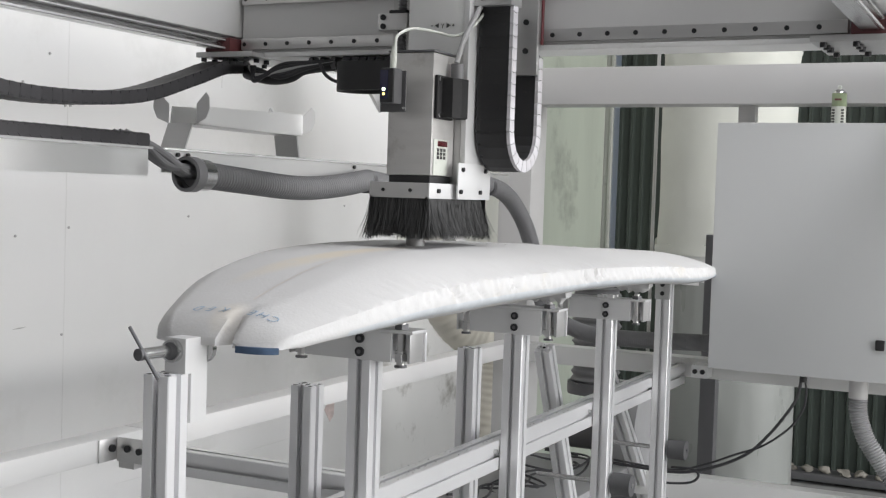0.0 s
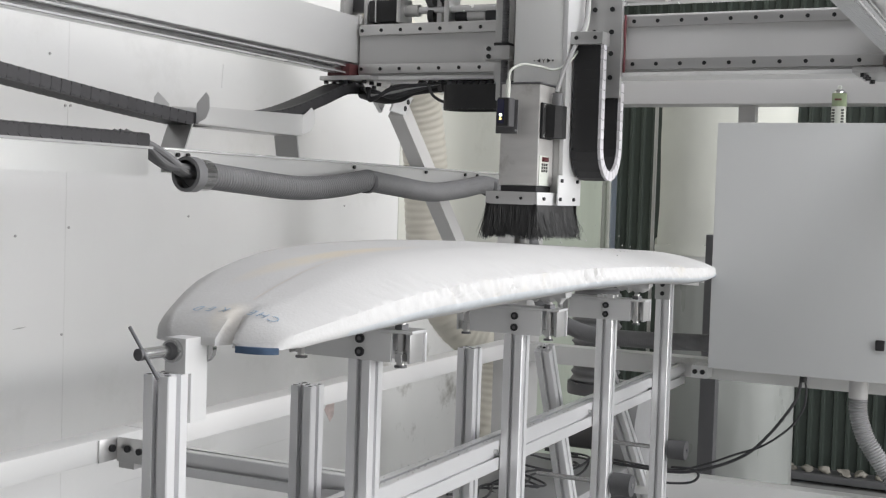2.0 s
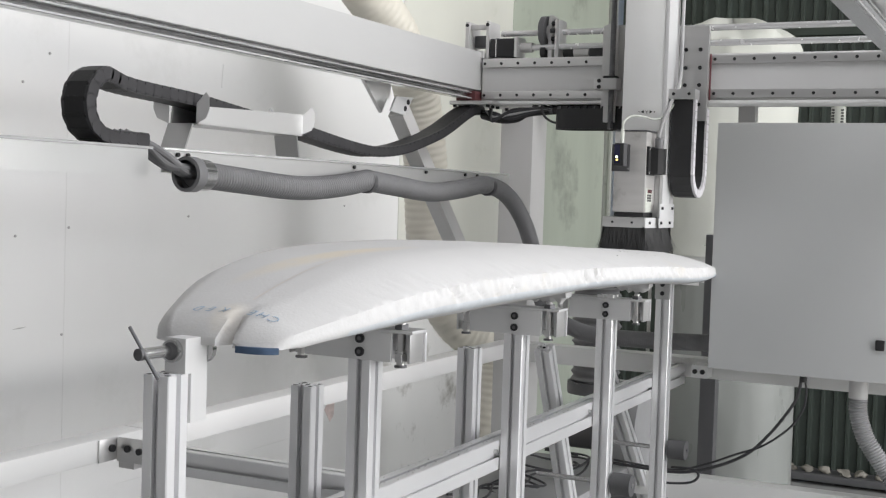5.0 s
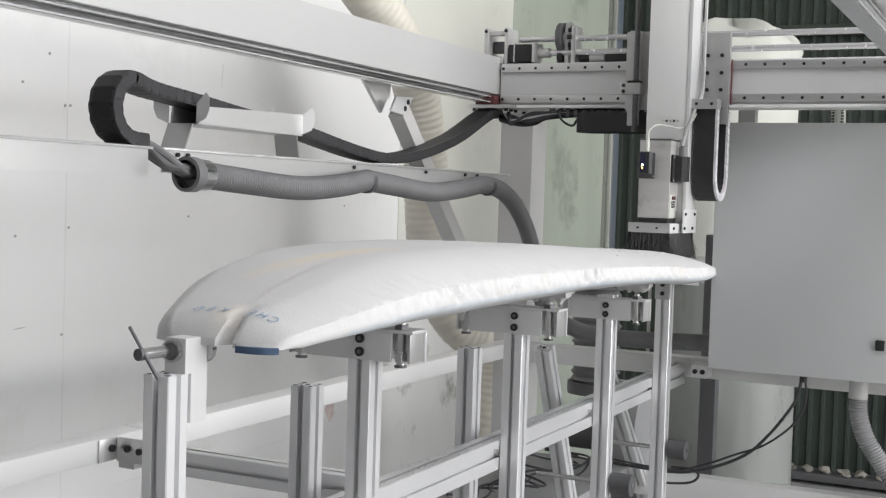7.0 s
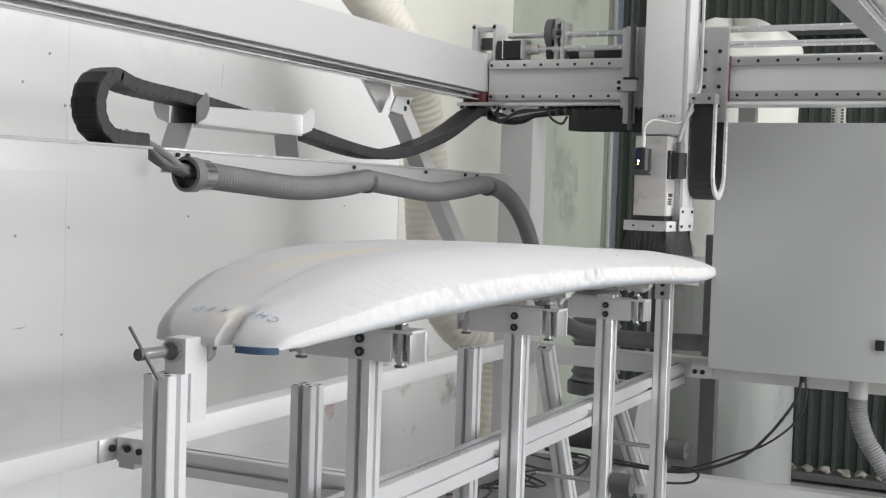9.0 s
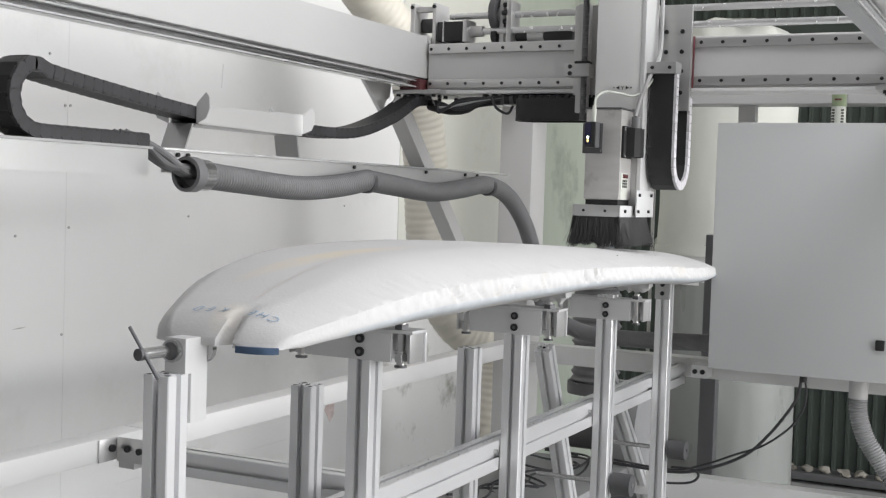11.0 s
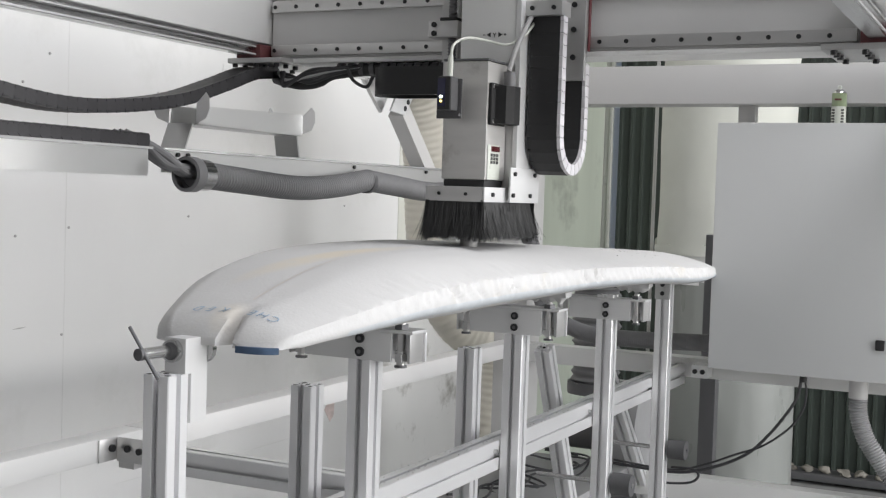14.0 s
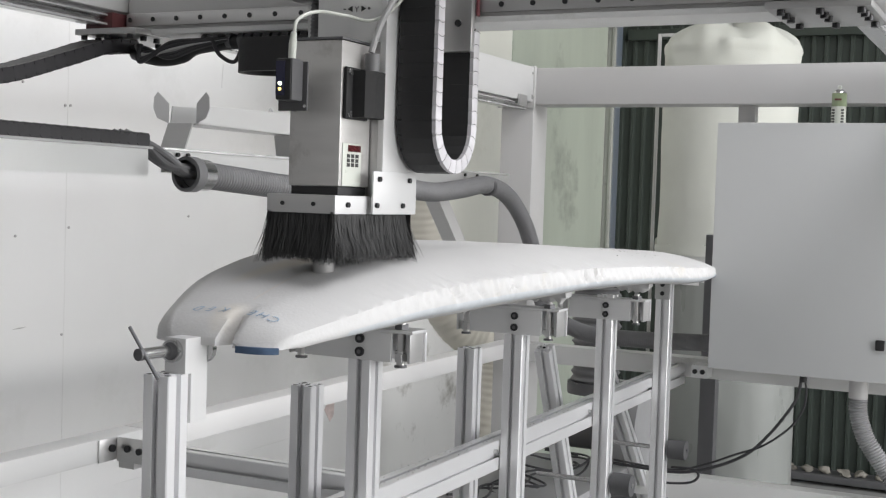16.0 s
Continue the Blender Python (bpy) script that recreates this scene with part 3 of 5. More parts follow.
part("tube", ribbed([(3.50, 0.443, Z - 0.515), (3.50, 0.440, Z - 0.56), (3.50, 0.421, Z - 0.62), (3.50, 0.393, Z - 0.664), (3.50, 0.355, Z - 0.715), (3.50, 0.30, Z - 0.765), (3.52, 0.2, Z - 0.82)], 0.026, 0.008, 0.004), CONDUIT, conduit, smooth=80)
loose = thing("loose_cables", "loose black cables sagging from the control cabinet", "cables")
part("cable", tube(spline([(3.44, 0.584, Z - 0.465), (3.44, 0.596, Z - 0.524), (3.44, 0.624, Z - 0.574), (3.44, 0.66, Z - 0.625), (3.44, 0.712, Z - 0.684), (3.44, 0.774, Z - 0.724), (3.44, 0.853, Z - 0.756), (3.43, 0.935, Z - 0.77), (3.4, 1.1, Z - 0.76)], 8), 0.0046, 8), CABLE, loose)
part("cable", tube(spline([(3.444, 0.577, Z - 0.465), (3.446, 0.572, Z - 0.514), (3.448, 0.582, Z - 0.562), (3.448, 0.615, Z - 0.612), (3.448, 0.682, Z - 0.667), (3.45, 0.759, Z - 0.702), (3.45, 0.838, Z - 0.738), (3.44, 0.935, Z - 0.766), (3.4, 1.1, Z - 0.75)], 8), 0.0032, 8), CABLE, loose)
part("cable", tube(spline([(3.41, 0.93, Z - 0.752), (3.40, 0.87, Z - 0.748), (3.40, 0.849, Z - 0.762), (3.40, 0.862, Z - 0.782), (3.40, 0.90, Z - 0.793), (3.38, 0.98, Z - 0.795)], 8), 0.0036, 8), CABLE, loose)
floorcables = thing("tangled_cables", "tangled dark cables lying behind the support stand", "cables")
rng = random.Random(11)
for k in range(5):
    pts = [(2.7 + 0.12 * i + rng.uniform(-.03, .03), 1.3 + rng.uniform(-.14, .1), Z - 0.76 - 0.01 * (k % 4) + rng.uniform(-.03, .03)) for i in range(8)]
    part("cable", tube(spline(pts, 8), 0.0032, 8), CABLE, floorcables)
part("cable_shelf", box(2.6, 3.59, 1.1, 1.46, Z - 0.83, Z - 0.80, 0.003), CONDUIT, floorcables, "grey shelf beneath the cables")

can = thing("spray_can", "green and white aerosol can standing on the cabinet", "spray can", at=(3.5, 0.529, Z + 0.228))
R = 0.0195
part("can_body", tube([(0, 0, 0.0), (0, 0, 0.004), (0, 0, 0.05)], [R * 0.96, R, R], 28), CANWHITE, can)
part("label", tube([(0, 0, 0.0505), (0, 0, 0.086)], R + 0.0004, 28), CANGREEN, can, "green printed label")
part("shoulder", tube([(0, 0, 0.0865), (0, 0, 0.09), (0, 0, 0.097)], [R, R * 0.93, R * 0.45], 24), STEEL, can)
part("nozzle", tube([(0, 0, 0.097), (0, 0, 0.106), (0, 0, 0.108)], [0.006, 0.006, 0.004], 14), CANWHITE, can)
for k in range(5):
    for yy in (0.011, -0.011):
        part("print_mark", box(-R - 0.001 + 0.003, -R + 0.0045, yy - 0.005, yy + 0.005, 0.006 + k * 0.008, 0.010 + k * 0.008), INK, can)
part("print_band", box(-R - 0.0016, -R + 0.002, -0.009, 0.009, 0.066, 0.071), RED, can)

# ---- support stand ----
stand = thing("support_stand", "slotted aluminium profile stand with angle brackets", "support stand")
POST = slot_outline(0.04, 0.04)


def post(x, y, z1, z0=0.0, parent=None):
    """x, y: the corner nearest the viewer."""
    ob = part("post", prism([(x + 0.02 + u, y + 0.02 + v) for u, v in POST], "z", z0, z1), ALU, parent)
    # Raised black caps put the shade of the end holes into colour.
    bm = bmesh.new()
    add_cyl(bm, (x + 0.02, y + 0.02, z1 - 0.002), (x + 0.02, y + 0.02, z1 + 0.0006), 0.0035, seg=10)
    for sx in (-1, 1):
        for sy in (-1, 1):
            add_box(bm, x + 0.02 + sx * 0.014 - 0.003, x + 0.02 + sx * 0.014 + 0.003, y + 0.02 + sy * 0.014 - 0.003, y + 0.02 + sy * 0.014 + 0.003, z1 - 0.002, z1 + 0.0006)
    part("dark_hole_cap", bm, BOLT, ob)
    return ob


part("rail", prism([(0.9725 + v, Z - 0.508 + u) for u, v in slot_outline(0.060, 0.042, 0.06)], "x", 1.35, 3.598), ALU, stand)
for x, z1 in ((1.613, -0.212), (2.213, -0.213), (2.765, -0.222), (3.253, -0.205)):
    post(x, 0.91, Z + z1, parent=stand)
for x in (1.67, 2.297):
    post(x, 1.05, Z - 0.315, parent=stand)
for (xa, za, xb, zb) in ((2.767, -0.36, 3.07, -0.98), (3.24, -0.47, 3.76, -1.0)):
    ob = part("slanted_post", prism([(u, v) for u, v in POST], "z", 0, 1), ALU, stand)
    a, b = V(xb, 1.08, Z + zb), V(xa, 1.08, Z + za)
    ob.matrix_local = Matrix.Translation(a) @ Euler((0, math.atan2(xa - xb, za - zb), 0)).to_matrix().to_4x4() @ Matrix.Diagonal((1, 1, (b - a).length, 1))
    # A black cap paints the dark of the end hole.
    part("dark_hole_cap", cyl((0, 0, 1 - 0.002), (0, 0, 1.001), 0.004, seg=10), BOLT, ob)


def bracket(x, z0, z1, dy=0.0):
    """An angle bracket across a post, dy off its middle: a plate, a top flange, two end flanges, two screws and two clamping bolts."""
    b = part("bracket", box(-0.006, 0, 0.8475, 0.9995, z0, z1, 0.001), POLISHED, stand, "machined aluminium angle bracket")
    b.location = (x, dy, 0)
    part("flange", box(-0.006, 0.042, 0.8115, 1.0295, z1 + 0.0002, z1 + 0.0052, 0.001), POLISHED, b)
    for y0 in (0.8155, 1.0245):
        part("end_flange", box(-0.004, 0.038, y0, y0 + 0.005, z0, z1, 0.001), MILL, b)
    part("web", box(0.0383, 0.0435, 0.8115, 0.907, z0 - 0.001, z1, 0.001), ALU, b)
    for k in (0.28, 0.74):
        q = part("screw", add_bolt(bmesh.new(), (-0.006, 0.925 - dy, z0 + (z1 - z0) * k), (-1, 0, 0), 0.0074, 0.004), BOLT, b, "black socket screw")
        part("socket", cyl((-0.0101, 0.925 - dy, z0 + (z1 - z0) * k), (-0.0105, 0.925 - dy, z0 + (z1 - z0) * k), 0.0035, seg=6), DARKSTEEL, q)
    for yy in (0.836, 1.012):
        bm = cyl((0.006, yy, z0 - 0.004), (0.006, yy, z1 + 0.018), 0.0066, seg=16)
        add_cyl(bm, (0.006, yy, z0 + 0.001), (0.006, yy, z0 + 0.013), 0.0105, seg=6)
        add_cyl(bm, (0.006, yy, z0 + 0.0145), (0.006, yy, z0 + 0.0175), 0.0095, seg=16)
        part("clamp_bolt", bm, MILL, b, "bright clamping bolt")
        part("nut", cyl((0.006, yy, z0 - 0.008), (0.006, yy, z0 - 0.0045), 0.0095, seg=14), DARKSTEEL, b)
        part("pad", cyl((0.006, yy, z1 + 0.0055), (0.006, yy, z1 + 0.0135), 0.0115, seg=6), DARKSTEEL, b)
    return b


bracket(1.612, Z - 0.252, Z - 0.208, 0.025)
bracket(2.212, Z - 0.266, Z - 0.217, 0.022)
bracket(2.764, Z - 0.279, Z - 0.233, 0.018)
cap = part("bracket", box(3.246, 3.2525, 0.909, 0.951, Z - 0.262, Z - 0.205, 0.001), GALV, stand, "small end plate with two screws")
bolts("screw", cap, [(3.246, 0.93, Z - 0.222), (3.246, 0.93, Z - 0.246)], (-1, 0, 0), 0.006, 0.003)
for x in (2.80, 3.285):
    k = part("knob", cyl((x, 0.857, Z - 0.675), (x, 0.905, Z - 0.675), 0.0265, seg=28), RUBBER, stand, "round grey adjusting knob")
    part("hub", cyl((x, 0.8555, Z - 0.675), (x, 0.8568, Z - 0.675), 0.006, seg=12), STEEL, k)
    part("rod", cyl((x, 0.905, Z - 0.675), (x, 1.1, Z - 0.675), 0.006, seg=12), STEEL, k)
for x in (2.19, 2.74):
    bm = bmesh.new()
    add_bolt(bm, (x, 0.951, Z - 0.498), (0, -1, 0), 0.005, 0.006)
    part("bolt", bm, STEEL, stand)
# white pads between bracket bolts and board
for x, yy, n in ((2.232, 0.866, 4), (2.785, 0.868, 5), (2.24, 1.02, 6), (2.79, 1.0, 7)):
    bm = bmesh.new()
    rng = random.Random(n)
    rows, low = [], 0.012 if n == 5 else 0.0
    for i in range(11):
        u, rag = -0.042 + 0.0084 * i, rng.uniform(-0.004, 0.005) + 0.005 * (i % 2) + (0.014 if i in (0, 10) else 0)
        rows.append([bm.verts.new((x + dx + rng.uniform(-.002, .002), yy + u, Z - 0.205 - (low if dz < 0.03 else 0) + dz)) for dx, dz in ((-0.02, 0.034), (-0.017, 0.016), (-0.010, 0.004 + rag), (0.008, 0.004 + rag), (0.015, 0.018), (0.017, 0.034))])
    for p, q in zip(rows, rows[1:]):
        for k in range(6):
            bm.faces.new((p[k], p[(k + 1) % 6], q[(k + 1) % 6], q[k]))
    bm.faces.new(rows[0][::-1]), bm.faces.new(rows[-1])
    ob = part("foam_pad", bm, FOAM, None, "ragged white foam packing pad under the board")
    tagged(ob, "", "foam pad", "foam pads")

# ---- tail post and screw clamp ----
tail = thing("tail_clamp_post", "slotted aluminium post with a screw clamp on top", "clamp post")
post(1.204, 0.9645, Z - 0.235, parent=tail)
clamp = part("clamp_block", prism([(1.232, Z - 0.2345), (1.2445, Z - 0.2345), (1.2445, Z - 0.298), (1.277, Z - 0.298), (1.277, Z - 0.190), (1.232, Z - 0.190)], "y", 0.9612, 0.9935), POLISHED, tail, "machined aluminium clamp block")
part("collar", cyl((1.224, 0.979, Z - 0.206), (1.2315, 0.979, Z - 0.206), 0.0145, seg=24), STEEL, clamp, "dull steel collar")
part("collar_ring", cyl((1.2235, 0.979, Z - 0.206), (1.2238, 0.979, Z - 0.206), 0.0115, seg=24), DARKSTEEL, clamp)
part("spindle_screw", cyl((1.178, 0.986, Z - 0.206), (1.30, 0.979, Z - 0.206), 0.0075, seg=18), STEEL, clamp)
part("screw_head", cyl((1.172, 0.9865, Z - 0.206), (1.1777, 0.986, Z - 0.206), 0.0077, seg=18), DARKSTEEL, clamp)
part("tommy_bar", cyl((1.174, 1.002, Z - 0.173), (1.178, 0.959, Z - 0.235), 0.0022, seg=12), DARKSTEEL, clamp, "thin tommy bar")
part("pad_disc", cyl((1.2775, 0.972, Z - 0.207), (1.286, 0.972, Z - 0.207), 0.0185, seg=22), STEEL, clamp)
part("pad_boss", cyl((1.2862, 0.972, Z - 0.207), (1.296, 0.972, Z - 0.207), 0.010, seg=18), STEEL, clamp)


# ---- the board ----
def straight(t, x):
    for (x0, a), (x1, b) in zip(t, t[1:]):
        if x <= x1:
            return a + (b - a) * max(0.0, (x - x0) / (x1 - x0))
    return t[-1][1]


def lerp_table(t, x):
    """The table's value at x, its corners rounded off."""
    h = max(0.0, min(0.06, (x - 1.262) * 0.6, (3.625 - x) * 0.6))
    return sum(straight(t, x + h * q) for q in (-1, -0.6, -0.2, 0.2, 0.6, 1)) / 6


HALF = [(1.262, 0.0773), (1.275, 0.097), (1.3, 0.1096), (1.36, 0.133), (1.45, 0.1607), (1.65, 0.1951), (1.95, 0.2359), (2.25, 0.2524), (2.55, 0.254), (2.8, 0.2422), (3.0, 0.225), (3.2, 0.189), (3.4, 0.144), (3.5, 0.111), (3.58, 0.070), (3.61, 0.044), (3.625, 0.0115)]
TOP = [(1.262, -0.1705), (1.3, -0.159), (1.385, -0.1327), (1.487, -0.1075), (1.63, -0.0905), (1.8, -0.0852), (2.1, -0.0845), (2.3, -0.0925), (2.8, -0.1148), (3.0, -0.1205), (3.3, -0.1435), (3.5, -0.174), (3.625, -0.2102)]
THICK = [(1.262, 0.0298), (1.33, 0.0414), (1.45, 0.0676), (1.65, 0.083), (2.0, 0.0756), (2.5, 0.0638), (3.0, 0.0697), (3.3, 0.0509), (3.5, 0.0305), (3.625, 0.0172)]
MIDDLE = [(1.262, -0.0166), (1.36, -0.0124), (1.5, -0.0046), (1.8, -0.0002), (2.3, 0.002), (2.9, 0.0019), (3.625, 0.0024)]
BOARD_Y = 0.964


def deck_drop(a, th):
    """How far the upper face falls at a, -1 to 1 across; the near rail is rolled lower."""
    if a < 0:
        return 0.007 * a * a + 0.40 * th * max(0, (-a - 0.35) / 0.65) ** 1.8
    return 0.007 * a * a + 0.012 * max(0, a - 0.8) / 0.2


def board_section(x):
    w, zt, th = lerp_table(HALF, x), lerp_table(TOP, x), lerp_table(THICK, x)
    pts = []
    for k in range(33):
        s = -1 + 2 * k / 32
        a = math.copysign(abs(s) ** 0.8, s)
        pts.append((a * w * 0.985, zt - deck_drop(a, th)))
    rail = [(0.995, 0.24), (1.0, 0.36), (1.001, 0.48), (0.998, 0.60), (0.99, 0.71), (0.975, 0.81), (0.952, 0.89), (0.92, 0.95)]
    right = [(w * a, zt - 0.013 - th * b * 0.85) for a, b in rail]
    under = [(-w * 0.85 + 1.7 * w * k / 16, zt - th - 0.006) for k in range(16, -1, -1)]
    left = [(-w * a, zt - 0.013 - th * (0.40 + 0.60 * b) * 0.85) for a, b in rail[::-1]]
    mid = lerp_table(MIDDLE, x)
    return [(u + mid, v) for u, v in pts + right + under + left]


def tail_roll(x):
    """How far the upper face is rolled down towards the tail's end."""
    return 0.021 * max(0.0, (1.31 - x) / 0.048) ** 2.6


def board_mesh():
    xs = [1.262, 1.264, 1.266, 1.270, 1.275, 1.281, 1.288, 1.294] + [1.30 + 0.004 * k for k in range(572)] + [3.59, 3.60, 3.61, 3.618, 3.625]
    bm, rings = bmesh.new(), []
    for x in xs:
        sec = board_section(x)
        ring = []
        for k, (u, v) in enumerate(sec):
            p = V(x, BOARD_Y + u, Z + v)
            p.x += 0.032 * math.exp(-((u + 0.038) / 0.009) ** 4) * max(0, 1 - (x - 1.262) / 0.07)
            if x < 1.31:
                side_k = k - 33 if 33 <= k < 41 else 65 - k if k >= 58 else -1
                if k >= 41:
                    p.z += 0.006 * (1.31 - x) / 0.048 * (1 if k < 58 else side_k / 7)
                low = lerp_table(TOP, x) - lerp_table(THICK, x) - 0.0055 + 0.006 * (1.31 - x) / 0.048
                p.z -= tail_roll(x) * (1 if k < 33 else (7 - side_k) / 9 if side_k >= 0 else 0)
                p.z = max(p.z, Z + low + (0 if k >= 41 and k < 58 else 0.0006))
            if 30 <= k < 41 or k >= 58 or k < 5:
                side_seed = 3 if k >= 58 or k < 5 else 7
                lip = {0: 0.8, 1: 0.55, 2: 0.35, 3: 0.2, 4: 0.1, 65: 1.0, 64: 0.9, 63: 0.6, 62: 0.25}.get(k, 0.05)
                n1 = 0.25 * noise.noise(V(x * 20, side_seed, v * 30)) + 0.35 * noise.noise(V(x * 75, side_seed + 4, v * 110))
                chip = max(0.0, noise.noise(V(x * 62 + v * 70, side_seed, v * 22)) - 0.05)
                n1 += 5.6 * min(chip, 0.30) * (0.3 + abs(noise.noise(V(x * 6, 1, 1))) * 1.6) * lip * (0.45 + 0.75 * max(0.0, min(1.0, (2.95 - x) / 0.6, (x - 1.3) / 0.4)))
                fade = min(1, max(0.05, (x - 1.3) / 0.25)) if side_seed == 3 else 0.15
                p.y += 0.0052 * n1 * fade
                p.z -= 0.0026 * n1 * fade
            elif k < 33:
                p.z += 0.0007 * noise.noise(V(x * 9, u * 40, 1))
            ring.append(bm.verts.new(p))
        rings.append(ring)
    n = len(rings[0])
    for a, b in zip(rings, rings[1:]):
        for k in range(n):
            bm.faces.new((a[k], a[(k + 1) % n], b[(k + 1) % n], b[k]))
    for i in range(32):
        bm.faces.new((rings[0][i + 1], rings[0][i], rings[0][65 - i], rings[0][64 - i]))
    bm.faces.new(rings[-1])
    return bm


board = thing("surfboard_blank", "rough white foam surfboard blank, bottom up, half shaped", "surfboard")
core = part("foam_core", board_mesh(), BOARD, board, "", 50)
core.data.materials.append(RAILFOAM), core.data.materials.append(PALEBLUE)
for f in core.data.polygons:
    if f.index % 66 in (58, 59, 60, 61) and 28 < f.index // 66 < 494:
        f.material_index = 1
    elif f.index % 66 in (58, 59, 60, 61) and 494 <= f.index // 66 < 585:
        f.material_index = 2


def board_top(x, u):
    """A point on the board's upper face, u metres from its middle line."""
    w, zt = lerp_table(HALF, x), lerp_table(TOP, x)
    a = max(-1.0, min(1.0, (u - lerp_table(MIDDLE, x)) / (w * 0.985)))
    return V(x, BOARD_Y + u, Z - tail_roll(x) + zt - deck_drop(a, lerp_table(THICK, x)))


def on_board(pts, width, lift=0.0012):
    """A thin strip laid on the board through (x, u) points."""
    bm, rows = bmesh.new(), []
    line = spline([(x, u, 0) for x, u in pts], 12)
    for i, p in enumerate(line):
        d = (line[min(i + 1, len(line) - 1)] - line[max(i - 1, 0)]).normalized()
        s = V(-d.y, d.x, 0) * width / 2 * (1 if 0 < i < len(line) - 1 else 0.2)
        rows.append([bm.verts.new(board_top(p.x + q * s.x, p.y + q * s.y) + V(0, 0, lift)) for q in (-1, 0, 1)])
    for a, b in zip(rows, rows[1:]):
        bm.faces.new((a[0], a[1], b[1], b[0])), bm.faces.new((a[1], a[2], b[2], b[1]))
    return bm


part("stringer", on_board([(1.34, -0.027), (1.45, -0.027), (1.6, -0.026), (1.78, -0.022)], 0.0017), STRINGER, board, "thin brown wooden stringer line")
# faded blue ink stamp, read from the tail's far side; its fourth letter is worn away
for text, u in (("C", -0.088), ("H", -0.071), ("E", -0.055), ("K", -0.011), ("E", 0.010), ("D", 0.031)):
    data = bpy.data.curves.new("stamp_letter", "FONT")
    data.body, data.size, data.extrude, data.align_x, data.align_y, data.shear = text, 0.019, 0.0001, "CENTER", "CENTER", 0.25
    data.materials.append(BLUE)
    ob = new("stamp_letter", data)
    ob.parent = board
    p = board_top(1.303, u)
    up = (board_top(1.297, u) - board_top(1.311, u)).normalized()
    along = (board_top(1.303, u + 0.006) - board_top(1.303, u - 0.006)).normalized()
    n = along.cross(up).normalized()
    m = Matrix((along, n.cross(along), n)).transposed().to_4x4()
    ob.matrix_local = Matrix.Translation(p + n * 0.0012) @ m
bm, rows = bmesh.new(), []
for x, y in ((1.2585, 0.906), (1.2585, 0.890), (1.2605, 0.874), (1.266, 0.862)):
    rows.append([bm.verts.new((x + e - 0.001, y - e - 0.0015, Z + zz)) for e, zz in ((0, -0.2050), (0, -0.1965), (0.010, -0.1965), (0.010, -0.2050))])
for p, q in zip(rows, rows[1:]):
    for k in range(4):
        bm.faces.new((p[k], p[(k + 1) % 4], q[(k + 1) % 4], q[k]))
bm.faces.new(rows[0]), bm.faces.new(rows[-1][::-1])
part("blue_edge", bm, DEEPBLUE, board, "dark blue remnant along the tail's lower edge")
tagged(part("blue_tape", box(3.225, 3.252, 0.903, 0.925, Z - 0.2045, Z - 0.196, 0.002), BLUE, None, "scrap of blue tape on the end post"), "", "tape")
# foam crumbs lying on the rail
bm, rng = bmesh.new(), random.Random(21)
for k in range(200):
    x, y, r = rng.uniform(1.75, 3.55), 0.952 + 0.040 * rng.random(), rng.uniform(0.0008, 0.0026)
    if 0.967 < y < 0.978:
        continue
    p = V(x, y, Z - 0.4778)
    q = [p + V(r * rng.uniform(-1.6, 1.6), r * rng.uniform(-1.2, 1.2), 0) for _ in range(3)] + [p + V(0, 0, r)]
    w = [bm.verts.new(c) for c in q]
    for i, j, l in ((0, 1, 3), (1, 2, 3), (2, 0, 3), (2, 1, 0)):
        bm.faces.new((w[i], w[j], w[l]))
tagged(part("foam_crumbs", bm, FOAM, None, "white foam crumbs scattered along the stand's rail"), "", "foam crumbs", kind="stuff")


# ---- gantry ----
gantry = thing("gantry_beam", "grey aluminium gantry cross beam with bolted guide rails", "gantry", at=(2.0, 0, Z))
part("beam", box(0.004, 0.088, 0.293, 1.466, 0.272, 0.393, 0.003), BEAMP, gantry)
for z0 in (0.277, 0.366):
    rail = part("guide_rail", box(-0.006, 0.0038, 0.298, 1.462, z0, z0 + 0.022, 0.002), MILL, gantry, "bolted steel guide rail")
    bolts("bolt", rail, [(-0.006, 1.4535 - k * 0.0505, z0 + 0.011) for k in range(23)], (-1, 0, 0), 0.0042, 0.0015)
part("bottom_plate", box(-0.004, 0.088, 0.32, 1.45, 0.262, 0.2715, 0.002), WHITEP, gantry)
for yc, s in ((1.498, 1), (0.26, -1)):
    blk = part("bearing_block", box(-0.035, 0.06, yc - 0.03, yc + 0.03, 0.2705, 0.299, 0.003), BLOCK, gantry, "dark red linear bearing block")
    plate = part("carriage_plate", box(-0.045, 0.14, min(yc + s * 0.045, yc - s * 0.09), max(yc + s * 0.045, yc - s * 0.09), 0.2595, 0.27, 0.002), MILL, gantry)
    bolts("cap_screw", plate, [(xx, yy, 0.2595) for xx in (-0.035, 0.0, 0.035, 0.1) for yy in (yc + s * 0.032, yc - s * 0.02, yc - s * 0.07)], (0, 0, -1), 0.0056, 0.0075)
# drive at the beam's left end
mount = part("motor_mount", box(0.0, 0.012, 1.463, 1.5145, 0.394, 0.415, 0.002), STEELP, gantry, "painted motor mount plates with black screws")
part("mount_side", box(0.0125, 0.09, 1.452, 1.462, 0.394, 0.50, 0.002), STEELP, mount)
part("mount_bar", box(0.02, 0.035, 1.4625, 1.5145, 0.478, 0.492, 0.002), STEELP, mount)
part("mount_bar", box(0.05, 0.075, 1.4625, 1.5145, 0.43, 0.465, 0.004), DARKSTEEL, mount)
part("mount_side", box(0.0125, 0.09, 1.515, 1.527, 0.394, 0.50, 0.002), STEELP, mount)
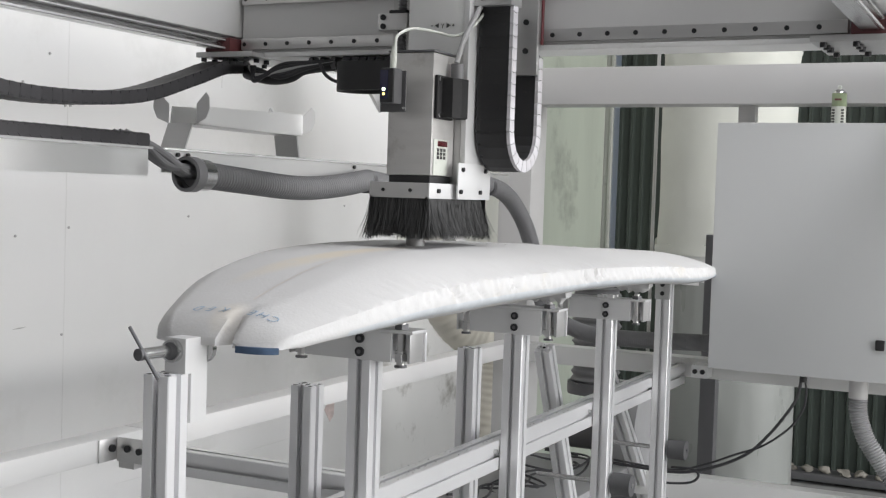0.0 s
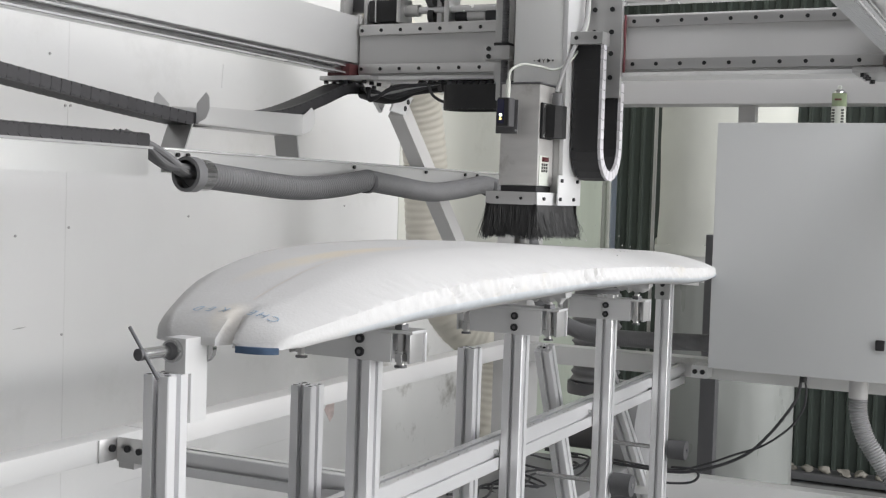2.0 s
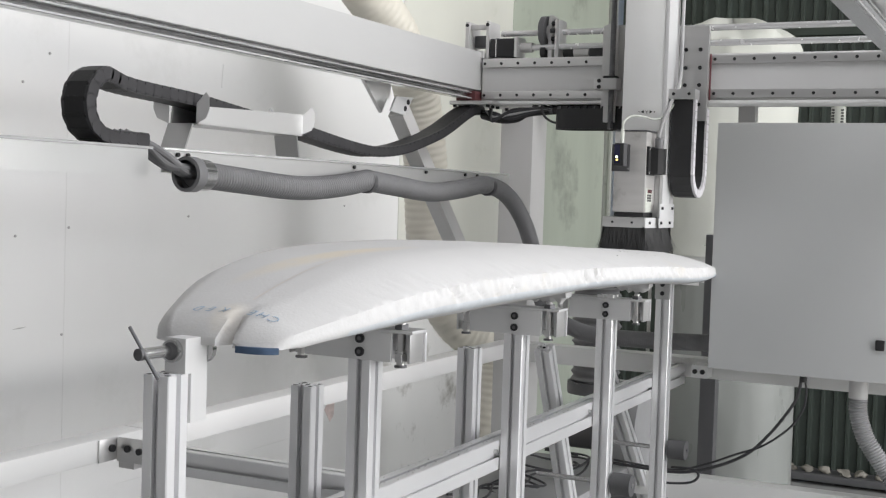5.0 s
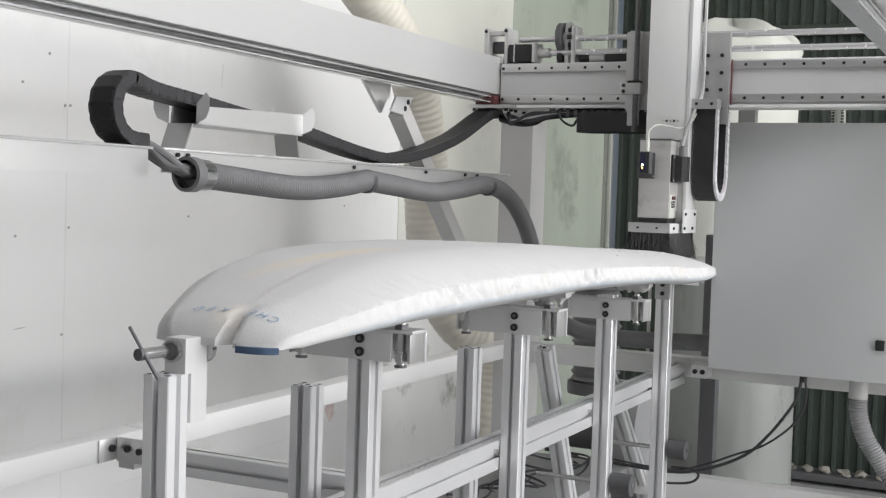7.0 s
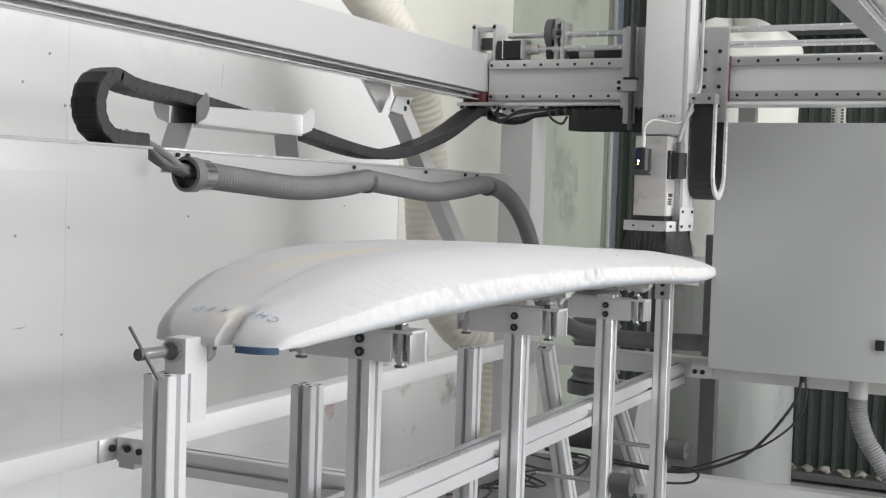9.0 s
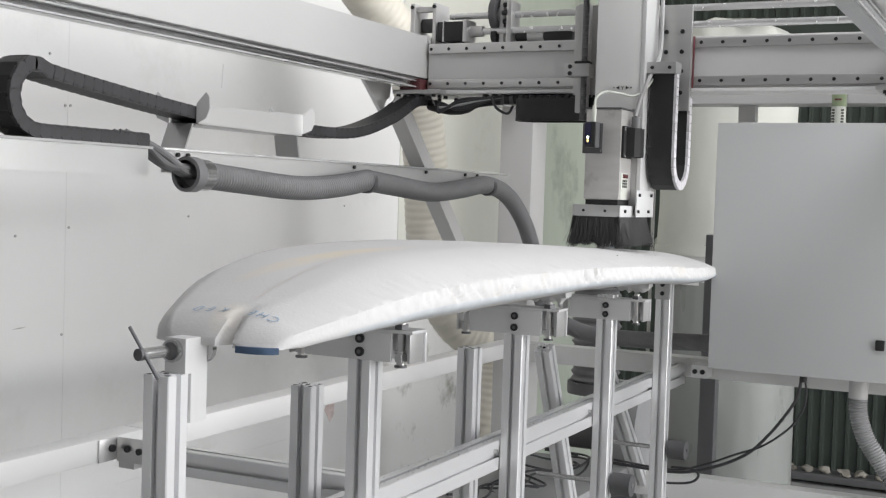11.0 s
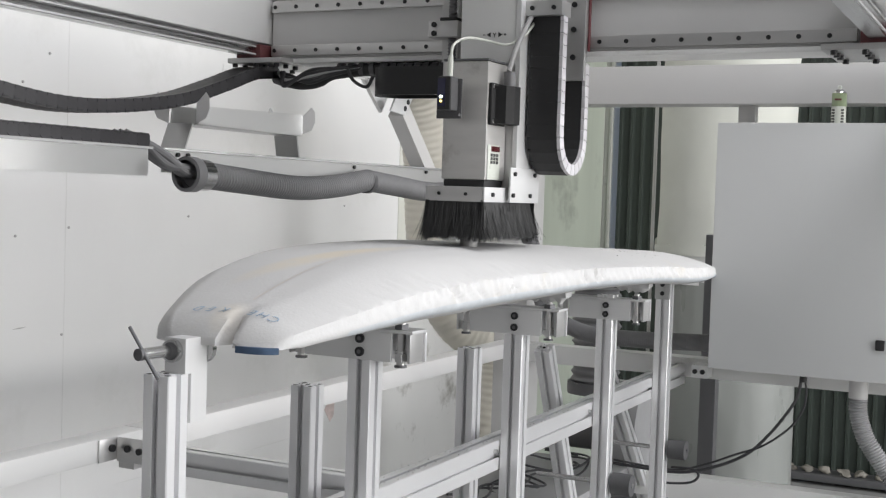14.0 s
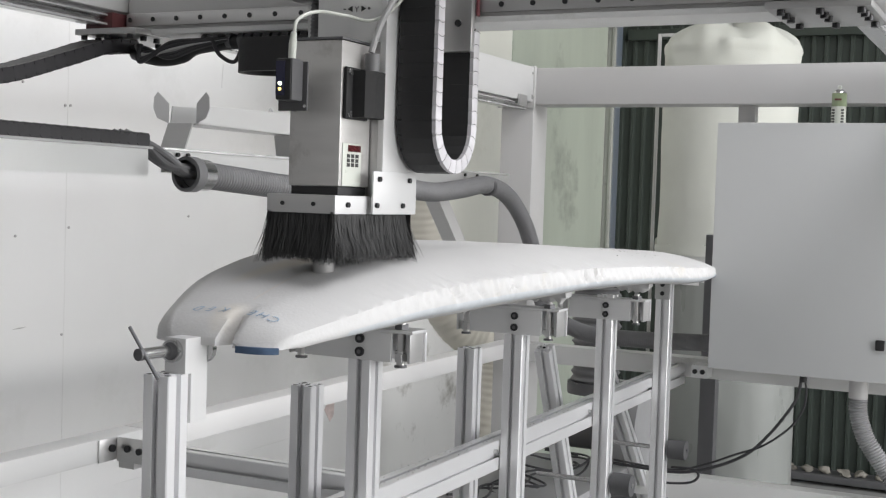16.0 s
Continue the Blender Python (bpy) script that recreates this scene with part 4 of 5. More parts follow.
bolts("screw", mount, [(0.0125, 1.521, 0.49), (0.0125, 1.457, 0.49), (0.0125, 1.521, 0.41)], (-1, 0, 0), 0.005, 0.004)
motor = part("motor", box(0.01, 0.06, 1.372, 1.448, 0.398, 0.45, 0.005), BLACKP, gantry, "black stepper motor")
part("flange", box(0.006, 0.064, 1.36, 1.3715, 0.396, 0.453, 0.002), MILL, motor)
part("coupling", cyl((0.035, 1.36, 0.425), (0.035, 1.325, 0.425), 0.014, seg=20), MILL, motor)
part("motor_band", box(0.008, 0.062, 1.425, 1.430, 0.3975, 0.452, 0.002), STEEL, motor)
part("drive_rod", cyl((0.035, 1.326, 0.425), (0.035, 0.31, 0.425), 0.0085, seg=16), RAILSTEEL, gantry, "long bright lead screw")
part("drive_rod", cyl((0.055, 1.43, 0.468), (0.055, 0.31, 0.468), 0.0085, seg=16), RAILSTEEL, gantry, "long bright drive shaft")
pulley = part("pulley", cyl((0.05, 1.302, 0.470), (0.05, 1.286, 0.470), 0.043, seg=40), DARKSTEEL, gantry, "dark grey toothed pulley")
part("rim", cyl((0.05, 1.3035, 0.470), (0.05, 1.3022, 0.470), 0.036, seg=40), BLACKP, pulley)
hub = part("hub_plate", prism([(0.032, 0.396), (0.075, 0.396), (0.078, 0.45), (0.084, 0.47), (0.078, 0.49), (0.07, 0.512), (0.038, 0.514), (0.03, 0.49)], "y", 1.268, 1.2795), MILL, pulley, "milled bearing plate with bolt heads")
part("hub", cyl((0.05, 1.2855, 0.468), (0.05, 1.255, 0.468), 0.021, seg=10), MILL, pulley)
me = mesh_of("clamp_bolt", add_cyl(bmesh.new(), (0, 0, 0), (0, -0.012, 0), 0.0066, seg=10), BOLT)
for k in range(8):
    put("clamp_bolt", me, pulley, Matrix.Translation((0.05 + 0.03 * math.cos(k * math.pi / 4), 1.2675, 0.468 + 0.03 * math.sin(k * math.pi / 4))))
part("pulley_small", cyl((0.04, 1.30, 0.412), (0.04, 1.285, 0.412), 0.018, seg=24), BLACKP, gantry)
part("bearing_stand", box(0.02, 0.08, 1.243, 1.256, 0.394, 0.50, 0.002), MILL, gantry)
m2 = part("servo_motor", cyl((0.05, 1.235, 0.412), (0.05, 1.205, 0.412), 0.018, seg=20), BLACKP, gantry)
part("sleeve", cyl((0.05, 1.2045, 0.412), (0.05, 1.16, 0.412), 0.017, seg=20), MILL, m2)
part("servo_body", box(0.03, 0.07, 1.08, 1.158, 0.395, 0.432, 0.005), BLACKP, m2)
# hoses and cables under the beam
bundle = part("cable_loom", tube(spline([(0.03, 1.47, 0.235), (0.02, 1.44, 0.228), (0.02, 1.40, 0.222), (0.02, 1.36, 0.226), (0.02, 1.32, 0.242), (0.02, 1.2, 0.25), (0.02, 1.05, 0.25)], 10), 0.0125, 12), BLACKP, gantry, "black cable loom under the beam")
for k in range(5):
    pts = [(0.02 - 0.006 * k, 1.47 - 0.01 * k, 0.245), (0.0 - 0.004 * k, 1.42, 0.238 - 0.006 * k), (0.0, 1.37, 0.222 + 0.006 * k), (0.0, 1.31, 0.238 + 0.003 * k), (0.01, 1.25, 0.252)]
    part("cable", tube(spline(pts, 8), 0.0042, 8), GREYCABLE if k == 2 else CABLE, bundle)
bm = bmesh.new()
for k in range(10):
    add_tube(bm, [(0.02, 1.31 - k * 0.025, 0.25), (0.02, 1.30 - k * 0.025, 0.25)], 0.0145, 12)
part("loom_wraps", bm, DARKSTEEL, bundle)
part("cable", tube(spline([(0.0, 1.28, 0.25), (0.0, 1.265, 0.225), (0.0, 1.235, 0.212), (0.0, 1.22, 0.232)], 8), 0.0035, 8), CABLE, bundle)

# ---- cross-travel chain under the beam ----
ychain = thing("cross_travel_chain", "black cable chain lying under the gantry beam", "cable chain", at=(2.0, 0, Z))
bend = [math.pi / 2 * k / 8 for k in range(9)]
outer = [(-0.034, -0.25)] + [(0.012 - 0.046 * math.cos(a), -0.046 + 0.046 * math.sin(a)) for a in bend] + [(0.012 + 0.046 * math.sin(a), -0.046 + 0.046 * math.cos(a)) for a in bend[1:]] + [(0.058, -0.25)]
inner = [(0.05, -0.25)] + [(0.012 + 0.038 * math.sin(a), -0.046 + 0.038 * math.cos(a)) for a in bend[::-1]] + [(0.012 - 0.038 * math.cos(a), -0.046 + 0.038 * math.sin(a)) for a in bend[::-1][1:]] + [(-0.026, -0.25)]
part("chain_strand", prism(outer + inner, "z", 0.193, 0.248), BLACKP, ychain)
bm = bmesh.new()
for k in range(11):
    add_prism(bm, [(-0.045 - k * 0.018, 0.2485), (-0.034 - k * 0.018, 0.2485), (-0.036 - k * 0.018, 0.254), (-0.048 - k * 0.018, 0.254)], "x", -0.034, -0.027)
part("chain_teeth", bm, BLACKP, ychain)

# ---- carriage on the gantry ----
carriage = thing("gantry_carriage", "aluminium carriage plate with vertical screw and black bolts", "carriage", at=(1.8, 0.88, Z))
plate = part("carriage_plate", box(-0.03, -0.018, -0.0895, 0.010, 0.216, 0.462, 0.002), MILL, carriage)
bolts("bolt", plate, [(-0.03, yy, zz) for yy in (-0.030, -0.068) for zz in (0.40, 0.353, 0.308, 0.258)], (-1, 0, 0), 0.0052, 0.003)
part("red_wiper", box(-0.0175, -0.0085, -0.093, -0.0900, 0.27, 0.39, 0.001), RED, carriage, "red rail wiper strip")
bk = part("back_plate", box(-0.028, -0.012, 0.05, 0.2, 0.2, 0.47, 0.002), STEELP, carriage)
part("guide_strip", box(-0.05, -0.0285, 0.155, 0.185, 0.21, 0.47, 0.002), STEELP, carriage)
part("ball_screw", ribbed([(-0.075, 0.155, 0.19), (-0.075, 0.155, 0.4), (-0.075, 0.155, 0.75)], 0.0085, 0.006, 0.0022, 14), DARKSTEEL, carriage, "dark vertical ball screw", 80)
nut = part("screw_nut", box(-0.095, -0.055, 0.135, 0.195, 0.293, 0.323, 0.002), MILL, carriage, "machined nut block with two bolts")
bolts("bolt", nut, [(-0.095, 0.183, 0.300), (-0.095, 0.183, 0.316)], (-1, 0, 0), 0.0052, 0.003)
part("nut_cap", box(-0.09, -0.06, 0.14, 0.175, 0.3235, 0.33, 0.002), BLACKP, nut)
part("switch", box(-0.055, -0.031, -0.012, 0.012, 0.40, 0.44, 0.003), BLACKP, carriage)

# ---- spindle head ----
head = thing("router_head", "grey router spindle on a white column with brush skirt", "router head", at=(1.8, 0.88, Z))
# local frame: x from the beam's face, y from the spindle's near edge, z from the spindle's top
column = part("column", box(-0.165, -0.07, -0.012, 0.094, 0.006, 0.60, 0.002), WHITEP, head, "white painted square column")
part("column_foot", box(-0.165, -0.07, -0.012, 0.094, -0.23, 0.0055, 0.002), MILL, head)
side = part("side_plate", box(-0.167, -0.069, -0.022, -0.0125, -0.2162, 0.58, 0.001), POLISHED, head, "polished side plate")
part("backbone", box(-0.069, -0.034, 0.0, 0.08, -0.1, 0.6, 0.002), MILL, head)
for yy, s in ((0.035, 1), (0.022, -1)):
    part("axis_arrow", prism([(yy + s * 0.001, 0.0508), (yy + s * 0.001, 0.0592), (yy + s * 0.0085, 0.055)], "x", -0.1663, -0.1651), INK, column, "printed black axis arrow")
part("axis_minus", box(-0.1663, -0.1651, 0.0465, 0.0505, 0.0543, 0.0557), INK, column)
bm = box(-0.1663, -0.1651, 0.0065, 0.0105, 0.0543, 0.0557)
add_box(bm, -0.1664, -0.1652, 0.0078, 0.0092, 0.053, 0.057)
part("axis_plus", bm, INK, column)
td = bpy.data.curves.new("axis_letter", "FONT")
td.body, td.size, td.extrude, td.align_x = "Y", 0.011, 0.0003, "CENTER"
letter = new("axis_letter", td)
letter.parent = column
letter.matrix_local = pose(-0.1658, 0.0285, 0.0505, 90, 0, -90)
td.materials.append(INK)
spindle = part("spindle_body", box(-0.25, -0.168, 0.0, 0.082, -0.200, 0.0, 0.002), SPINDLEM, head, "brushed metal spindle housing")
part("spindle_lid", box(-0.252, -0.1665, -0.0015, 0.0835, 0.0005, 0.004, 0.001), DARKSTEEL, spindle)
part("spindle_base", box(-0.248, -0.172, 0.002, 0.078, -0.212, -0.2005, 0.001), BLACKP, spindle)
motor = prism([(-0.230, -0.0067), (-0.226, -0.024), (-0.212, -0.034), (-0.188, -0.034), (-0.1685, -0.020), (-0.1685, -0.0067)], "z", -0.104, -0.040)
part("junction_box", motor, JET, spindle, "black junction box")
bolts("junction_screw", spindle, [(-0.2385, -0.0065, -0.043), (-0.2385, -0.0065, -0.100)], (0, -1, 0), 0.0045, 0.003, STEEL)
part("junction_flange", box(-0.246, -0.186, -0.0065, -0.0005, -0.107, -0.036, 0.002), JET, spindle)
part("cable_gland", cyl((-0.195, -0.016, -0.0398), (-0.195, -0.016, -0.014), 0.0105, seg=16), HOSE, spindle, "grey cable gland")
panel = part("display_panel", box(-0.243, -0.193, -0.0015, -0.0002, -0.199, -0.140, 0.0004), CANWHITE, spindle, "small white control panel")
part("display", box(-0.230, -0.196, -0.0025, -0.0016, -0.1515, -0.1425), DISPLAY, panel, "dark red numeric display")
me = mesh_of("key", box(-0.0035, 0.0035, -0.001, 0, -0.0025, 0.0025), INK)
for i in range(3):
    for j in range(3):
        put("key", me, panel, Matrix.Translation((-0.2285 + i * 0.0115, -0.0016, -0.1575 - j * 0.0062)))
sensor = part("distance_sensor", box(-0.3195, -0.292, 0.034, 0.060, -0.088, -0.032, 0.003), RUBBER, head, "grey laser distance sensor with lit lamps")
part("sensor_face", box(-0.3215, -0.3197, 0.0355, 0.0585, -0.087, -0.033, 0.001), BLACKP, sensor)
part("sensor_window", box(-0.3224, -0.3217, 0.044, 0.058, -0.082, -0.036), SENSORGLASS, sensor, "dark blue sensor window")
part("sensor_lamp", cyl((-0.3236, 0.051, -0.066), (-0.3225, 0.051, -0.066), 0.0026, seg=14), glow("white_led", (0.85, 1.0, 0.75), 5.0), sensor)
part("sensor_lamp", cyl((-0.3236, 0.051, -0.0735), (-0.3225, 0.051, -0.0735), 0.0021, seg=14), glow("yellow_led", (1.0, 0.75, 0.2), 3.0), sensor)
part("sensor_mount", box(-0.2917, -0.2885, 0.028, 0.074, -0.100, -0.034, 0.001), RUBBER, head, "grey sensor mounting plate")
part("sensor_bracket", box(-0.2883, -0.2503, 0.0705, 0.0738, -0.098, -0.05, 0.001), RUBBER, head)
bolts("mount_screw", head, [(-0.2917, 0.0305, -0.094)], (-1, 0, 0), 0.0022, 0.002, STEEL)
part("connector", tube([(-0.303, 0.046, -0.032), (-0.302, 0.046, -0.012), (-0.300, 0.046, 0.004)], [0.005, 0.0055, 0.004], 12), CANWHITE, head)
wireb = part("sensor_cable", tube(spline([(-0.300, 0.046, 0.0), (-0.293, 0.045, 0.022), (-0.255, 0.038, 0.038), (-0.2, 0.026, 0.040), (-0.18, -0.004, 0.035), (-0.15, -0.028, 0.06), (-0.11, -0.036, 0.11), (-0.08, -0.035, 0.17), (-0.075, -0.03, 0.32), (-0.07, -0.03, 0.5)], 8), 0.0025, 8), CANWHITE, head, "thin white sensor cable")
part("power_cable", tube(spline([(-0.195, -0.014, -0.012), (-0.18, -0.02, 0.03), (-0.15, -0.03, 0.08), (-0.1, -0.037, 0.15), (-0.085, -0.034, 0.3), (-0.08, -0.034, 0.5)], 8), 0.0045, 8), GREYCABLE, head, "grey power cable")
# brush skirt
skirt = part("skirt_frame", box(-0.28, -0.17, -0.0105, 0.096, -0.2375, -0.2125, 0.001), MILL, head, "aluminium skirt frame with screws")
part("skirt_plate", box(-0.2803, -0.067, -0.0145, -0.0107, -0.2377, -0.2125, 0.001), POLISHED, skirt, "polished side strip of the skirt")
part("skirt_back", box(-0.169, -0.062, -0.003, 0.096, -0.2375, -0.228, 0.001), MILL, skirt)
bolts("skirt_screw", skirt, [(xx, -0.0145, -0.225) for xx in (-0.250,)], (0, -1, 0), 0.0036, 0.004)
lug = part("skirt_bracket", box(-0.198, -0.069, -0.026, -0.0225, -0.2376, -0.177, 0.001), POLISHED, skirt, "bright bracket plate holding the skirt")
bolts("plate_screw", lug, [(-0.184, -0.026, -0.188), (-0.094, -0.026, -0.188), (-0.190, -0.026, -0.225), (-0.113, -0.026, -0.225)], (0, -1, 0), 0.0037, 0.004)
bolts("skirt_screw", skirt, [(-0.28, 0.07, -0.225), (-0.28, 0.02, -0.225)], (-1, 0, 0), 0.003, 0.002)
bm = bmesh.new()
rng = random.Random(8)


def bristle(p, out, length, clump):
    side = V(-out.y, out.x, 0)
    lean = side * (rng.gauss(0, 0.09) + clump) + out * max(-0.08, rng.gauss(0.10, 0.11))
    w = rng.uniform(0.0004, 0.0009)
    c = [p, p + V(0, 0, -0.5 * length) + lean * 0.35 * length, p + V(0, 0, -length) + lean * length]
    rows = [[bm.verts.new(q + side * w * s * f + out * w * 0.6 * (s == 0) * f) for s in (-1, 0, 1)] for q, f in zip(c, (1, 0.9, 0.3))]
    for a, b in zip(rows, rows[1:]):
        for k in range(3):
            bm.faces.new((a[k], a[(k + 1) % 3], b[(k + 1) % 3], b[k]))


for k in range(9500):
    s = rng.uniform(0, 0.64)
    tuft = 0.0035 * noise.noise(V(s * 90, 2, 0))
    if s < 0.114:
        p, out = V(-0.278, -0.013 + s * 0.95, 0), V(-1, 0, 0)
    elif s < 0.322:
        p, out = V(-0.28 + (s - 0.114) * 1.05, -0.0135, 0), V(0, -1, 0)
    elif s < 0.436:
        p, out = V(-0.0715, -0.019 + s - 0.322, 0), V(1, 0, 0)
    else:
        p, out = V(-0.28 + s - 0.436, 0.094, 0), V(0, 1, 0)
    p.z = -0.235
    p -= out * rng.uniform(0, 0.007)
    bristle(p, out, 0.062 + 0.013 * noise.noise(V(s * 40, 0, 5)) + rng.uniform(-0.008, 0.006) + tuft, 0.22 * noise.noise(V(s * 55, 3, 9)))
tagged(part("bristles", bm, BRISTLE, skirt, "dense black brush bristles", 20), kind="stuff")
part("skirt_core", box(-0.27, -0.075, -0.006, 0.086, -0.285, -0.2378, 0.004), BRISTLE, skirt)
cutter = part("cutter", tube([(-0.213, 0.043, -0.24), (-0.213, 0.043, -0.322), (-0.213, 0.043, -0.328)], [0.0155, 0.0155, 0.012], 24), MILL, head, "short cylindrical milling cutter")

# ---- vertical chain beside the column ----
zch = thing("vertical_cable_chain", "black cable chain hanging in a loop beside the column", "cable chain", at=(1.8, 0.88, Z))


def u_path(lift):
    """The line of a hanging loop, its front end at that height: down in front, round, and up behind."""
    r = 0.060
    low = (lift + 0.25 + math.pi * r - 0.541) / 2
    pts = [V(-0.068 - r, 0, lift + (low - lift) * k / 12) for k in range(13)]
    pts += [V(-0.068 - r * math.cos(q), 0, low - r * math.sin(q)) for q in [math.pi * k / 32 for k in range(1, 33)]]
    pts += [V(-0.068 + r, 0, low + (0.25 - low) * k / 12) for k in range(1, 13)]
    return pts


def along(p, pitch, count, y):
    p = resample(p, pitch)
    while len(p) < count + 1:
        p.append(p[-1] + (p[-1] - p[-2]))
    out = []
    for u, w in zip(p[:count], p[1:count + 1]):
        d = w - u
        out.append(Matrix.Translation((u + w) / 2 + V(0, y, 0)) @ Euler((0, -math.atan2(d.z, d.x), 0)).to_matrix().to_4x4())
    return out


def link_mesh(length, width, height, mat_side, mat_band, lobed, pale=2):
    """One chain link: two side plates with rounded ends and two cross bars. x along the chain, y across, z thickness."""
    bm = bmesh.new()
    for y0 in (-width / 2, width / 2 - 0.006):
        o = [(-length * 0.62, -height * 0.3), (-length * 0.5, -height * 0.46), (length * 0.4, -height * 0.5), (length * 0.55, -height * 0.36), (length * 0.6, 0), (length * 0.55, height * 0.36), (length * 0.4, height * 0.5), (-length * 0.5, height * 0.46), (-length * 0.62, height * 0.3)]
        add_prism(bm, o, "y", y0, y0 + 0.006)
    if lobed:
        for y0, y1 in ((-width / 2 - 0.0012, -width / 2 + 0.003), (width / 2 - 0.003, width / 2 + 0.0012)):
            ends = [(length * 0.5 + height * 0.47 * math.cos(q), height * 0.47 * math.sin(q)) for q in [-math.pi / 2 + math.pi * k / 10 for k in range(11)]]
            add_prism(bm, [(-length * 0.06, -height * 0.47)] + ends + [(-length * 0.06, height * 0.47)], "y", y0, y1)
    n_side = len(bm.faces) if pale == 2 else len(bm.faces) // 2
    for s in (-1, 1):
        add_box(bm, -length * 0.495, length * 0.495, -width / 2 + 0.006, width / 2 - 0.006, *sorted((s * height * 0.36, s * height * 0.47)))
        add_box(bm, length * 0.4, length * 0.8, -width / 2 + 0.0063, width / 2 - 0.0063, *sorted((s * height * 0.37, s * height * 0.445)))
    # the dark joint line and stop on the side plate
    y = -width / 2
    for u in range(0 if lobed else 6):
        a0, a1 = [-1.1 + 2.2 * (u + k) / 6 for k in (0, 1)]
        c0, c1 = [(length * (0.26 + 0.27 * math.cos(a)), height * 0.5 * math.sin(a) / math.sin(1.1)) for a in (a0, a1)]
        bm.faces.new([bm.verts.new((q[0] + e, y - 0.0005, q[1])) for q, e in ((c0, 0), (c1, 0), (c1, 0.0009), (c0, 0.0009))])
    if lobed:
        add_box(bm, length * 0.05, length * 0.40, y - 0.0018, y, -height * 0.40, -height * 0.33)
    me = mesh_of("chain_link", bm, mat_side)
    me.materials.append(mat_band)
    for f in me.polygons:
        f.material_index = 1 if f.index >= n_side else 0
    return me


me = link_mesh(0.0195, 0.062, 0.02, CHAINEDGE, BLACKP, False, 1)
zlinks = [put("link", me, zch, Matrix.Identity(4)) for _ in range(27)]
anchor = part("chain_anchor", box(-0.150, -0.105, -0.09, -0.0185, 0.088, 0.114, 0.002), GALV, head, "aluminium chain anchor bracket with two screws")
bolts("anchor_screw", anchor, [(-0.15, -0.035, 0.101), (-0.15, -0.075, 0.101)], (-1, 0, 0), 0.004, 0.003)

# ---- long cable chain on the shelf ----
PITCH, LINKS = 0.0235, 79
chain = thing("long_cable_chain", "long black plastic cable chain looping above the shelf", "cable chain", at=(0, 0, Z))
me = link_mesh(PITCH, 0.056, 0.0255, CHAIN, BLACKP, True)
links = [put("link", me, chain, Matrix.Identity(4)) for _ in range(LINKS)]
CHAIN_Y, ANCHOR_X, LOW_Z, BEND = 1.499, 1.765, 0.0835, 0.0555


def chain_line(gx, lx, sag=0.0):
    """The chain's centre line with the gantry at gx and the loop's centre at lx, from the anchor on the shelf to the beam."""
    pts = [V(ANCHOR_X, CHAIN_Y, LOW_Z), V(max(lx, -3), CHAIN_Y, LOW_Z)]
    pts = [pts[0].lerp(pts[1], k / 20) for k in range(21)]
    for k in range(1, 20):
        a = math.pi * k / 20
        pts.append(V(lx - BEND * math.sin(a), CHAIN_Y, LOW_Z + BEND - BEND * math.cos(a)))
    end = gx + 0.0
    start = lx
    ctrl = [V(start - 0.012, CHAIN_Y, LOW_Z + 2 * BEND - 0.001), V(start + 0.05, CHAIN_Y, LOW_Z + 2 * BEND - 0.006 - 0.010 * sag)]
    if end > 2.62:
        run = end - 2.26
        f = min(1, max(0, (run - 0.55) / 0.5))
        g = min(1, max(0, (3.15 - end) / 0.35))
        ctrl += [V(1.90, CHAIN_Y, 0.168 - 0.029 * g), V(2.08, CHAIN_Y, 0.150 - 0.014 * g), V(2.26, CHAIN_Y, 0.135)]
        ctrl += [V(2.26 + run * 0.40, CHAIN_Y, 0.145 - 0.057 * f), V(2.26 + run * 0.72, CHAIN_Y, 0.190 - 0.045 * f)]
    else:
        ctrl += [V(end - 0.70, CHAIN_Y, 0.156 - 0.018 * sag), V(end - 0.52, CHAIN_Y, 0.144 - 0.012 * sag), V(end - 0.30, CHAIN_Y, 0.160), V(end - 0.14, CHAIN_Y, 0.205)]
        ctrl = [c for i, c in enumerate(ctrl) if i < 2 or c.x > start + 0.12]
    ctrl += [V(end - 0.04, CHAIN_Y, 0.238), V(end + 0.03, CHAIN_Y, 0.246)]
    return pts + spline(ctrl, 14)


def chain_poses(gx, sag=0.0):
    total = PITCH * LINKS
    lo, hi = -1.5, 2.0
    for _ in range(40):
        mid = (lo + hi) / 2
        p = chain_line(gx, mid, sag)
        if sum((b - a).length for a, b in zip(p, p[1:])) > total:
            lo = mid
        else:
            hi = mid
    return along(chain_line(gx, mid, sag), PITCH * 0.9999, LINKS, 0)


# ---- how things move ----
GX = [(0, 2.033), (0.5, 2.149), (1, 2.265), (1.5, 2.38), (2, 2.496), (2.5, 2.61), (3, 2.725), (3.5, 2.842), (4, 2.962), (4.5, 3.077), (5, 3.19), (5.4, 3.272), (5.8, 3.315), (6.2, 3.322), (8.2, 3.322), (8.5, 3.298), (9, 3.237), (9.5, 3.165), (10, 3.082), (10.5, 2.97), (11, 2.852), (11.5, 2.733), (12, 2.61), (12.5, 2.49), (13, 2.373), (13.5, 2.255), (14, 2.138), (14.5, 2.026), (15, 1.914), (15.5, 1.803), (16, 1.693)]
SY = [(0, 0.905), (4, 0.905), (4.6, 0.902), (5.4, 0.893), (6.0, 0.886), (6.5, 0.878), (7, 0.873), (7.5, 0.866), (8, 0.863), (9, 0.858), (10, 0.855), (11.5, 0.852), (13, 0.8525), (14, 0.8555), (14.5, 0.859), (15.2, 0.866), (16, 0.873)]
